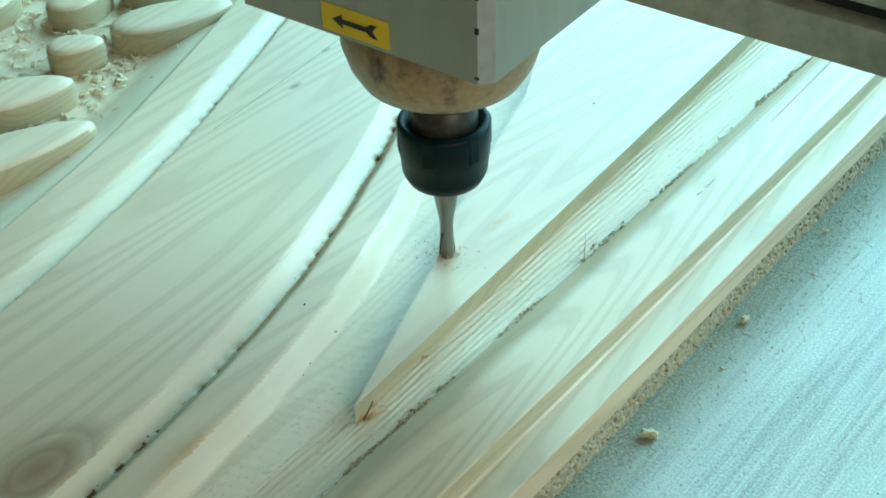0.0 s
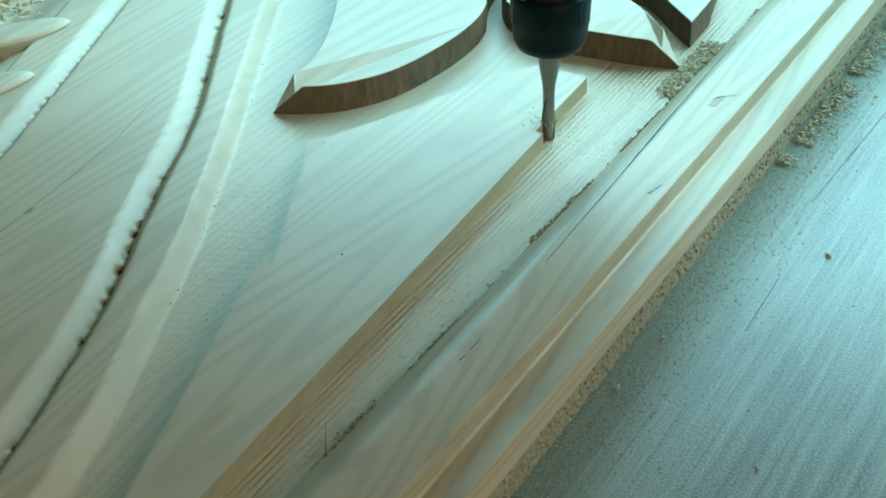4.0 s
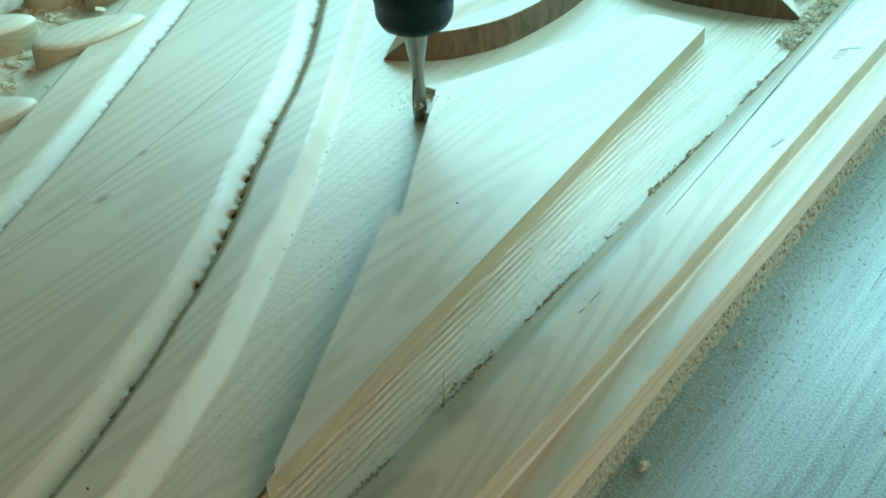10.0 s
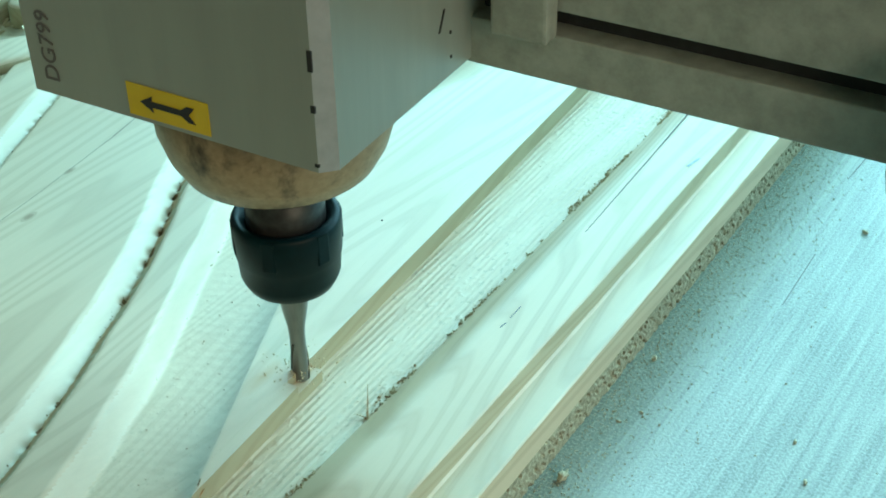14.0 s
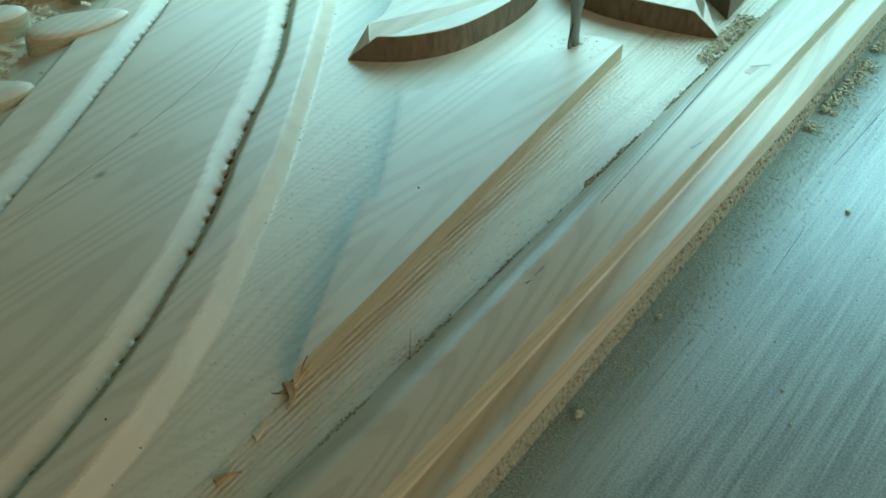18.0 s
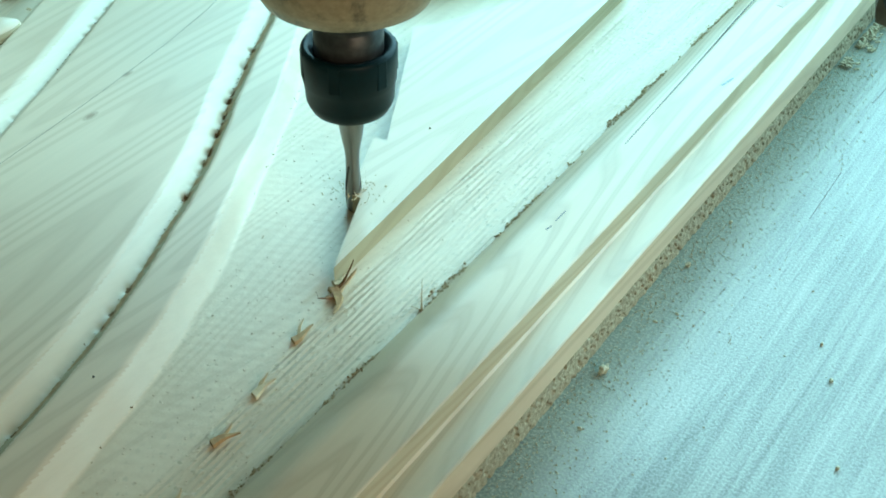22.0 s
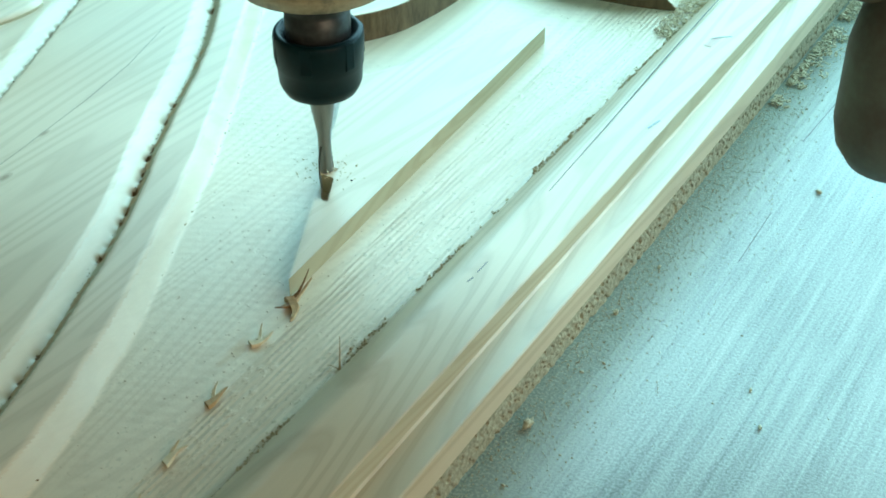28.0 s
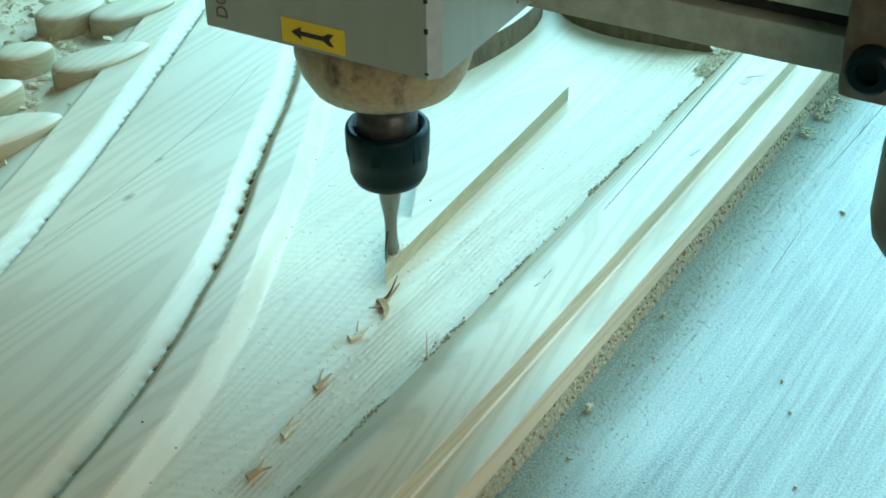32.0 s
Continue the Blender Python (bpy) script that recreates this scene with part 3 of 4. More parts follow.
def carved_panel():
    p = thing("carved_door_panel", "pale softwood door panel, half carved with curved grooves and leaves", "wood panel")
    # field left of the last groove, then the cleared ground
    ob = grid_mesh("carved_field", np.concatenate([np.arange(X_LEFT, -0.2, 0.0010), np.arange(-0.2, X_DUST + 0.0006, 0.0006)]), np.arange(Y0, Y1 + 0.001, 0.0012), relief, planed, p)
    for m in (milled, cut, pit_brown, fuzzy, slope_wood, chip_brown):
        ob.data.materials.append(m)
    gz = np.empty(len(ob.data.vertices) * 3)
    ob.data.vertices.foreach_get("co", gz)
    co = gz.reshape(-1, 3)
    first = np.array([q.vertices[0] for q in ob.data.polygons])
    low = np.where(co[first, 2] < -DEPTH * 0.9, np.where(co[first, 0] > -0.052 - 0.05 * co[first, 1], 1, 4), 0).astype(np.int32)
    low[(low == 0) & (co[first, 2] < -0.0005)] = 5
    # torn fibres in pits and on steep groove sides; shade coloured into these sides
    for line, seed, right in ((LINE_A, 3, 0.0015), (LINE_B, 5, 0.0058)):
        sx, sy = co[first, 0], co[first, 1]
        s = sx - along(line, sy) + 0.0006 * wave(sx * 0, sy, 260, seed)
        pit = np.exp(-((s - 0.0004) / 0.0017) ** 2) * np.clip(wave(sx * 0.2, sy, 900, seed + 20) * 2.4 - 0.30 + 1.5 * np.clip(-0.19 - sy, 0, 0.1) * 6, 0, 1) * (0.5 + 0.5 * ease((sy + 0.10) / 0.05))
        low[(s > 0.0003) & (s < right)] = 2
        low[(s > 0.0003) & (s < right * 0.75) & (seed == 5) & (sy > -0.19) & (sy < 0.10) & (wave(sx, sy, 420, 41) > -0.12)] = 6
        low[pit > 0.30] = 3
    ob.data.polygons.foreach_set("material_index", low)
    # the border moulding: bead, scored line, flat, cove, square edge
    prof = [(X_DUST - 0.001, -0.0160)]
    for k in range(11):
        prof.append((X_DUST + 0.0165 * k / 10, -DEPTH * (1 - k / 10) ** 1.8))
    prof += [(0.0182, 0.0), (0.0188, -0.0004)]
    prof += [(0.0207, -0.0060), (0.0216, -0.0068), (0.0240, -0.0068), (0.0270, -0.0066), (0.0310, -0.0062), (0.0343, -0.0057), (0.0350, -0.0060), (0.0362, -0.0160)]
    border = part("border_rail", extrude_y(prof, Y0, Y1, 90, 0.00018), border_wood, p, "moulded softwood border with a rounded bead and a cove")
    for q in border.data.polygons:
        q.use_smooth = False
    border.data.materials.append(cove_wood)
    # only faces turned to the right get the tone that holds shade
    for q in border.data.polygons:
        n, c = q.normal, q.center
        if n.x > 0.75 and 0.017 < c.x < 0.0225:
            q.material_index = 1
    # the rough backing layer, its edge crumbled
    bm = bmesh.new()
    extrude_y([(X_LEFT, TABLE_Z), (X_LEFT, -0.0161), (0.0335, -0.0161), (0.0335, TABLE_Z)], Y0, Y1, bm=bm)
    rows = []
    n = int((Y1 - Y0) / 0.00125)
    for i in range(n + 1):
        y = Y0 + (Y1 - Y0) * i / n
        row = [bm.verts.new((0.0335, y, -0.0162))]
        for k in range(11):
            z = -0.0162 + (TABLE_Z + 0.0162) * k / 10
            v = Vector((0.0, y, z))
            x = 0.0357 + 0.0005 * noise.noise(v * 260) + 0.0004 * noise.noise(v * 800)
            x -= 0.0016 * max(0.0, min(1.0, (noise.noise(v * 420 + Vector((5, 0, 0))) - 0.34) * 6))
            row.append(bm.verts.new((x, y + 0.0004 * noise.noise(v * 1500), z)))
        rows.append(row)
    for a, b in zip(rows, rows[1:]):
        for k in range(11):
            bm.faces.new((a[k], b[k], b[k + 1], a[k + 1]))
    part("backing_board", bm, fibre, p, "crumbly tan fibreboard backing")
    part("field_core", box(X_LEFT, X_DUST - 0.001, Y0, Y1, -0.0160, -0.0145), cut, p)
    return p


panel = carved_panel()


def blade_and_leaf():
    high = 0.0065
    right = smooth_line([(-0.1862, 0.1318), (-0.1720, 0.1390), (-0.1570, 0.1510), (-0.1430, 0.1740), (-0.1365, 0.2050), (-0.1350, 0.2350), (-0.1395, 0.2620), (-0.1580, 0.3100), (-0.1700, 0.44)])
    left = smooth_line([(-0.270, 0.44), (-0.262, 0.36), (-0.245, 0.290), (-0.223, 0.243), (-0.2014, 0.204), (-0.188, 0.1725), (-0.1845, 0.150), (-0.1858, 0.136)])
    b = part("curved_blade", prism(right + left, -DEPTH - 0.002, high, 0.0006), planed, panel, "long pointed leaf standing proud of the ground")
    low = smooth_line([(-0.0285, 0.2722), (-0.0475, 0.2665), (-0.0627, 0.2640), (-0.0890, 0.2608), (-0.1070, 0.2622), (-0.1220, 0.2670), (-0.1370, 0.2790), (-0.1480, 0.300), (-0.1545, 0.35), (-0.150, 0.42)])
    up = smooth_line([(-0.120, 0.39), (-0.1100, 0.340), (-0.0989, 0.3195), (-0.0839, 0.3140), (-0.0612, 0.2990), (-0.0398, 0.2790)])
    l = part("pointed_leaf", prism(low + up, -DEPTH - 0.002, high, 0.0006), planed, panel, "pointed crescent leaf with steep cut sides toned dark as shade")
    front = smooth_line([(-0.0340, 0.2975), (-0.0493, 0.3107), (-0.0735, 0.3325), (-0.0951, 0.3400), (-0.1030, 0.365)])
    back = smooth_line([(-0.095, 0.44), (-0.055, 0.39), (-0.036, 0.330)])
    r = part("rear_leaf", prism(front + back, -DEPTH - 0.002, high, 0.0006), planed, panel, "leaf behind the crescent, its tool-ribbed cut side toned dark as shade")
    for ob, tip in ((b, (-0.1862, 0.1318)), (l, (-0.0285, 0.2722))):
        for v in ob.data.vertices:
            if v.co.z > 0:
                d = math.dist(v.co[:2], tip)
                v.co.z -= (high + 0.0075) * max(0.0, 1 - d / 0.016)
    # upright faces get the wood darkened for shade
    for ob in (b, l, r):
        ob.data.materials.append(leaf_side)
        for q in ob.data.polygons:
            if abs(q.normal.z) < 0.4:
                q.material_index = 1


blade_and_leaf()


def petal(cx, cy, length, width, turn, height=0.011, taper=0.25):
    """A rounded raised petal of the flower."""
    n = 28
    bm = bmesh.new()
    rings = []
    for lev, (s, z) in enumerate(((1.0, -0.013), (1.0, -0.001), (0.975, 0.0012), (0.91, 0.0024), (0.72, 0.0031), (0.4, 0.0034))):
        ring = []
        for k in range(n):
            a = 2 * math.pi * k / n
            u, w = math.cos(a), math.sin(a)
            w *= 1 - taper * u
            x, y = s * u * length / 2, s * w * width / 2
            c, d = math.cos(turn), math.sin(turn)
            ring.append(bm.verts.new((cx + x * c - y * d, cy + x * d + y * c, z)))
        rings.append(ring)
    for r, q in zip(rings, rings[1:]):
        for k in range(n):
            bm.faces.new((r[k], r[(k + 1) % n], q[(k + 1) % n], q[k]))
    bm.faces.new(rings[-1])
    bmesh.ops.recalc_face_normals(bm, faces=bm.faces)
    ob = part("petal", bm, planed, panel, smooth=True)
    # petal sides take the copy darkened for shade
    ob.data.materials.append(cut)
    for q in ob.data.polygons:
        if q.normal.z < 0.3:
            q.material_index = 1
    return ob


for row in (
    (-0.366, 0.048, 0.034, 0.022, 1.0), (-0.347, 0.000, 0.044, 0.026, 1.1), (-0.3636, -0.042, 0.040, 0.024, 1.5), (-0.3235, -0.078, 0.030, 0.020, 0.95),
    (-0.309, -0.126, 0.056, 0.028, 1.1), (-0.3065, -0.026, 0.068, 0.030, 1.1), (-0.272, -0.163, 0.090, 0.030, 1.25), (-0.322, 0.066, 0.060, 0.026, 1.15),
    (-0.395, 0.010, 0.030, 0.022, 0.7), (-0.400, -0.075, 0.038, 0.024, 1.6), (-0.385, 0.105, 0.046, 0.026, 1.2), (-0.352, 0.125, 0.056, 0.026, 1.1), (-0.355, -0.175, 0.050, 0.026, 1.0),
):
    petal(*row)

# ---------------------------------------------------------------- the island that the cutter wears down
SLOPE_L, SLOPE_R = -0.51, -0.055
SLOPE_LOW = (-0.337, -0.352, -0.406, -0.408, -0.423, -0.467)         # of the left side below its step, after each pass
NOTCH = 0.0175
LEFT_X = (-0.1068, -0.1000, -0.0930, -0.0883, -0.0838, -0.0778)      # at y = 0.02, after each pass
RIGHT_X = (-0.0432, -0.0472, -0.0518, -0.0580, -0.0612, -0.0655)     # at y = 0
TOP_Y = (0.2360, 0.2265, 0.2200, 0.2095, 0.2045, 0.1755)


def left_edge(k, y):
    # a step where two cuts of the same side met
    return LEFT_X[k] + SLOPE_L * (y - 0.02) if y >= NOTCH else LEFT_X[k] - 0.0052 * (k > 0) + SLOPE_LOW[k] * (y - NOTCH)


def right_edge(k, y):
    return RIGHT_X[k] + SLOPE_R * y


def top_curve(k, x):
    """The island's far edge: rises from its left point, then runs level."""
    x0 = LEFT_X[k] + SLOPE_L * 0.088
    u = np.clip((x - x0) / min(0.058, 0.94 * (right_edge(k, TOP_Y[k]) - x0)), 0, 1)
    return 0.108 + (TOP_Y[k] - 0.108) * float(ease(u) * 0.55 + 0.45 * u)


def foot_y(k_left, k_right):
    return (LEFT_X[k_left] - 0.0052 * (k_left > 0) - SLOPE_LOW[k_left] * NOTCH - RIGHT_X[k_right]) / (SLOPE_R - SLOPE_LOW[k_left])


def island_outline(k):
    yb = foot_y(k, k)
    out = [(right_edge(k, yb), yb)]
    n = 48
    xr = right_edge(k, TOP_Y[k])
    out += [(right_edge(k, yb + (TOP_Y[k] - yb) * i / n), yb + (TOP_Y[k] - yb) * i / n) for i in range(1, n)]
    x0 = LEFT_X[k] + SLOPE_L * 0.088
    out += [(xr + (x0 - xr) * i / n, top_curve(k, xr + (x0 - xr) * i / n)) for i in range(n + 1)]
    ys = sorted([0.108 + (yb - 0.108) * i / n for i in range(1, n)] + [NOTCH - 0.0003, NOTCH], reverse=True)
    out += [(left_edge(k, y), y) for y in ys]
    return out


island = thing("uncut_island", "raised uncut island of pale softwood, worn down by the cutter", "wood panel")
STRIPS = []  # part, centre of the strip in plan


def island_parts():
    core = part("core", prism(island_outline(5), -DEPTH - 0.001, 0.0), planed, island)
    pieces = [core]

    def strip(quad, ring):
        ob = part("wood_strip", prism(quad, -DEPTH - 0.001, -0.00004 * (5 - ring)), planed, island)
        pieces.append(ob)
        return ob

    for k in range(5):
        # left side
        ya, yb = foot_y(k, k), 0.108
        n = max(6, int((yb - ya) / 0.014))
        cuts = sorted([ya + (yb - ya) * i / n for i in range(n + 1)] + [foot_y(k + 1, k), NOTCH - 0.0003, NOTCH])
        for i, (a, b) in enumerate(zip(cuts, cuts[1:])):
            q = [(left_edge(k, a), a), (min(left_edge(k + 1, a), right_edge(k, a)), a), (min(left_edge(k + 1, b), right_edge(k, b)), b), (left_edge(k, b), b)]
            if i == 0:
                q = [q[0], q[2], q[3]]
            STRIPS.append((strip(q, k), k, "left", (a + b) / 2))
        # far side
        xa, xb = LEFT_X[k] + SLOPE_L * 0.088, right_edge(k, TOP_Y[k])
        n = 7
        for i in range(n):
            a, b = xa + (xb - xa) * i / n, xa + (xb - xa) * (i + 1) / n
            xs = [a + (b - a) * j / 6 for j in range(7)]
            low = [(x, top_curve(k + 1, x)) for x in (xs if i else xs[1:])]
            if i == n - 1:
                low[-1] = (right_edge(k, TOP_Y[k + 1]), TOP_Y[k + 1])
            q = low + [(x, top_curve(k, x)) for x in reversed(xs)]
            STRIPS.append((strip(q, k), k, "top", (a + b) / 2))
        # right side
        ya, yb = foot_y(k + 1, k), TOP_Y[k + 1]
        n = max(6, int((yb - ya) / 0.015))
        cuts = sorted([ya + (yb - ya) * i / n for i in range(n + 1)] + [foot_y(k + 1, k + 1)])
        for i, (a, b) in enumerate(zip(cuts, cuts[1:])):
            q = [(max(right_edge(k + 1, a), left_edge(k + 1, a)), a), (right_edge(k, a), a), (right_edge(k, b), b), (max(right_edge(k + 1, b), left_edge(k + 1, b)), b)]
            if i == 0:
                q = q[1:]
            STRIPS.append((strip(q, k), k, "right", (a + b) / 2))
    # upright walls take the darker copy, which carries their shade
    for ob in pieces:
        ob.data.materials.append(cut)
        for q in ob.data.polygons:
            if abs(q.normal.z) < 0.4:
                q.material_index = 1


island_parts()

# ---------------------------------------------------------------- the router head
head = thing("router_head", "grey square router spindle with black collet nut and aluminium beam", "router")


def router_head():
    """Built about the cutter's axis, its tip just under the origin."""
    # cutter: shank, neck, straight flutes
    cutter = part("cutter", lathe([(0, -0.0035), (0.0026, -0.0035), (0.0029, -0.0028), (0.0028, 0.021), (0.0031, 0.025), (0.0045, 0.033), (0.0061, 0.044), (0.0063, 0.052), (0, 0.052)], 32), steel, head, "ground steel milling bit with a necked shank", True)
    for k in range(2):
        bm = bmesh.new()
        n, prev = 14, None
        for i in range(n + 1):
            a, z = math.pi * k + 1.6 * i / n, -0.0034 + 0.022 * i / n
            ring = [bm.verts.new((q * math.cos(a + d), q * math.sin(a + d), z)) for q, d in ((0.0026, -0.25), (0.00325, -0.10), (0.00325, 0.10), (0.0026, 0.25))]
            if prev:
                for j in range(3):
                    bm.faces.new((prev[j], prev[j + 1], ring[j + 1], ring[j]))
            prev = ring
        part("flute", bm, dark_steel, cutter)
    nut = part("collet_nut", lathe([(0.0075, 0.0445), (0.0128, 0.0442), (0.0150, 0.0455), (0.0163, 0.0480), (0.0170, 0.0500), (0.0175, 0.0575), (0.0179, 0.0580), (0.0184, 0.0690), (0.0182, 0.0712), (0.0176, 0.0722), (0.0152, 0.0722), (0.0146, 0.0700), (0.0075, 0.0690)], 64), black_metal, head, "black round collet nut with a hollow top", True)
    for k in range(6):
        bm = box(0.0165, 0.01835, -0.0024, 0.0024, 0.0600, 0.0716, 0.0005)
        bm.transform(Matrix.Rotation(math.radians(-75 + 60 * k), 4, "Z"))
        part("spanner_flat", bm, black_metal, nut)
    part("shaft", lathe([(0, 0.0680), (0.0128, 0.0680), (0.0132, 0.0700), (0.0132, 0.0800), (0.0124, 0.0808), (0.0124, 0.0830), (0.0132, 0.0838), (0.0132, 0.0990), (0, 0.0990)], 48), dark_steel, head, "dark turned steel spindle shaft", True)
    part("bearing_housing", lathe([(0.0125, 0.0925), (0.0290, 0.0925), (0.0312, 0.0938), (0.0350, 0.1005), (0.0375, 0.1090), (0.0379, 0.1260), (0.0125, 0.1260)], 64), brass, head, "worn tan bearing housing with dark scuffs", True)
    # square body with a chamfered corner
    x0, x1, f, b = -0.0598, 0.0478, -0.0404, 0.060
    c = 0.0042
    pts = [(x0, f + 0.0012), (x0 + 0.0012, f), (x1 - c, f), (x1, f + c), (x1, b), (x0, b)]
    body = part("spindle_body", prism(pts, 0.1222, 0.33, 0.0), alu, head, "smooth grey anodised square spindle body")
    # the chamfer takes the paler metal
    for q in body.data.polygons:
        if 0.3 < q.normal.x < 0.9 and q.normal.y < -0.3:
            q.material_index = 1
    body.data.materials.append(edge_alu)
    for z, h in ((0.1408, 0.0022), (0.1530, 0.0062), (0.1240, 0.001)):
        part("edge_nick", box(x1 - c - 0.0010, x1 - c + 0.0004, f - 0.0003, f + 0.0006, z, z + h, 0.0001), ink, body)
    for y, z, h, lean in ((0.0190, 0.139, 0.0065, 0.0030), (0.0257, 0.1360, 0.0010, 0.0), (0.0259, 0.1278, 0.0010, 0.0)):
        bm = box(x1 - 0.0002, x1 + 0.0003, y, y + 0.0009, z, z + h, 0.0001)
        for v in bm.verts:
            v.co.y += lean * (v.co.z - z) / h
        part("scratch", bm, ink, body)
    # arrow sticker
    st = part("arrow_sticker", box(-0.0216, 0.0076, f - 0.0004, f - 0.0001, 0.1238, 0.1343), yellow, body, "yellow sticker with a black arrow")
    arrow = [(-0.0190, 0.1305), (-0.0130, 0.1340), (-0.0134, 0.1318), (-0.0005, 0.1318), (0.0025, 0.1338), (0.0058, 0.1338), (0.0030, 0.1305), (0.0058, 0.1272), (0.0025, 0.1272), (-0.0005, 0.1292), (-0.0134, 0.1292), (-0.0130, 0.1270)]
    bm = bmesh.new()
    vs = [bm.verts.new((x * 0.80 - 0.0017, f - 0.0006, 0.1290 + (z - 0.1305) * 0.80)) for x, z in arrow]
    bm.faces.new(vs)
    bmesh.ops.recalc_face_normals(bm, faces=bm.faces)
    part("arrow", bm, ink, st, "black arrow")
    # a warning label higher up on the front
    label = part("warning_label", box(0.0190, 0.0418, f - 0.0004, f - 0.0001, 0.1903, 0.2150), white_label, body, "white label with a brown triangle")
    bm = bmesh.new()
    bm.faces.new([bm.verts.new((x, f - 0.0006, z)) for x, z in ((0.0268, 0.2040), (0.0398, 0.1935), (0.0400, 0.2120))])
    bmesh.ops.recalc_face_normals(bm, faces=bm.faces)
    part("triangle", bm, label_brown, label)
    # stamped code up the side of the front
    cu = bpy.data.curves.new("code", "FONT")
    cu.body, cu.size, cu.extrude, cu.align_x = "DG799", 0.0078, 0.0001, "LEFT"
    tmp = bpy.data.objects.new("code", cu)
    me = bpy.data.meshes.new_from_object(tmp)
    bpy.data.objects.remove(tmp)
    me.transform(Matrix.Translation((-0.0478, f - 0.0003, 0.1268)) @ Matrix.Rotation(math.radians(90), 4, "X") @ Matrix.Rotation(math.radians(90), 4, "Z"))
    me.materials.append(grey_ink)
    t = new("stamped_code", me)
    t.parent = body
    # slotted beam behind
    yb = 0.0395
    bx0, bx1 = -0.055, 0.90
    beam = part("slotted_beam", box(bx0, bx1, yb, yb + 0.030, 0.1203, 0.1360, 0.0008), alu_dark, head, "grey-green aluminium beam with dark slots")
    # both webs are coloured as dark as the slots' shade
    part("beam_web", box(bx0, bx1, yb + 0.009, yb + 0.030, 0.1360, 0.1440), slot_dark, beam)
    part("beam_face", box(bx0, bx1, yb, yb + 0.030, 0.1440, 0.1730, 0.0008), alu_dark, beam)
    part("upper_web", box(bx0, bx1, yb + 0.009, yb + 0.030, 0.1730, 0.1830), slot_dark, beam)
    part("top_lip", box(bx0, bx1, yb, yb + 0.030, 0.1830, 0.2250, 0.0008), alu_dark, beam)
    part("bracket_plate", box(0.0585, 0.0772, yb - 0.0085, yb - 0.0004, 0.1362, 0.32, 0.0012), alu_dark, head, "upright grey bracket plate")
    # assumed gantry plate, sized so that it blocks window light from the panel
    part("gantry_shade_plate", box(-0.90, 0.90, yb + 0.031, yb + 0.05, 0.210, 0.90, 0.001), alu_dark, head, "wide grey gantry plate, assumed, sized to block window light")
    knob = lathe([(0, 0.0), (0.006, 0.0), (0.008, 0.0012), (0.008, 0.009), (0, 0.009)], 24)
    knob.transform(Matrix.Translation((0.0700, yb - 0.008, 0.1755)) @ Matrix.Rotation(math.radians(90), 4, "X"))
    part("cap_screw", knob, black_metal, head)
    # clamp with its socket screw, and the hanging air cylinder
    xc = 0.1950
    clamp = part("clamp", box(xc - 0.0160, xc + 0.022, yb - 0.016, yb + 0.012, 0.1180, 0.1600, 0.006), rust, head, "rusty grey cast clamp")
    scr = lathe([(0.0045, 0.004), (0.0045, 0.0), (0.0072, 0.0), (0.0086, 0.0012), (0.0086, 0.010), (0, 0.010)], 32)
    bmesh.ops.create_circle(scr, cap_ends=True, segments=6, radius=0.0046, matrix=Matrix.Translation((0, 0, 0.003)))
    scr.transform(Matrix.Translation((xc - 0.0035, yb - 0.024, 0.1345)) @ Matrix.Rotation(math.radians(-90), 4, "X"))
    part("socket_screw", scr, black_metal, clamp, "black socket-head screw")
    cyl = lathe([(0, 0.055), (0.008, 0.0555), (0.0150, 0.059), (0.0198, 0.066), (0.0218, 0.075), (0.0218, 0.105), (0.0195, 0.117), (0.012, 0.1225), (0, 0.123)], 40, xc + 0.0265, yb - 0.010)
    part("air_cylinder", cyl, rust, head, "greenish worn cylinder with a rounded lower end", True)


router_head()
bm = bmesh.new()
rnd = random.Random(77)
for _ in range(150):
    a, d = rnd.uniform(0, 6.28), abs(rnd.gauss(0, 0.006)) + 0.0028
    crumb(bm, (d * math.cos(a), d * math.sin(a) - 0.001, 0.0052 + abs(rnd.gauss(0, 0.0022)) * 0.006 / (0.003 + d)), rnd.uniform(0.00015, 0.0006), rnd)
part("flying_chips", bm, shaving, head, "pale chips thrown up by the turning cutter")


# ---------------------------------------------------------------- shavings, dust, chips and marks
def flake(bm, place, size, rnd, curl=0.6, thick=0.12):
    """One thin curled flake."""
    n = 4
    l, w = size
    turn = Matrix.Translation(place) @ Euler((rnd.uniform(-0.5, 0.5), rnd.uniform(-0.5, 0.5), rnd.uniform(0, 6.28))).to_matrix().to_4x4()
    up = curl * rnd.uniform(0.4, 1.2)
    rows = []
    for i in range(n + 1):
        u = i / n - 0.5
        z = l * up * (0.25 - u * u)
        h = w * thick
        rows.append([bm.verts.new(turn @ Vector((u * l, v * w / 2, z + d))) for v, d in ((-1, 0), (1, 0), (1, h), (-1, h))])
    for a, b in zip(rows, rows[1:]):
        for k in range(4):
            bm.faces.new((a[k], a[(k + 1) % 4], b[(k + 1) % 4], b[k]))
    bm.faces.new(rows[0][::-1])
    bm.faces.new(rows[-1])


def level(x, y):
    return float(relief(np.array([[x]]), np.array([[y]]))[0, 0])


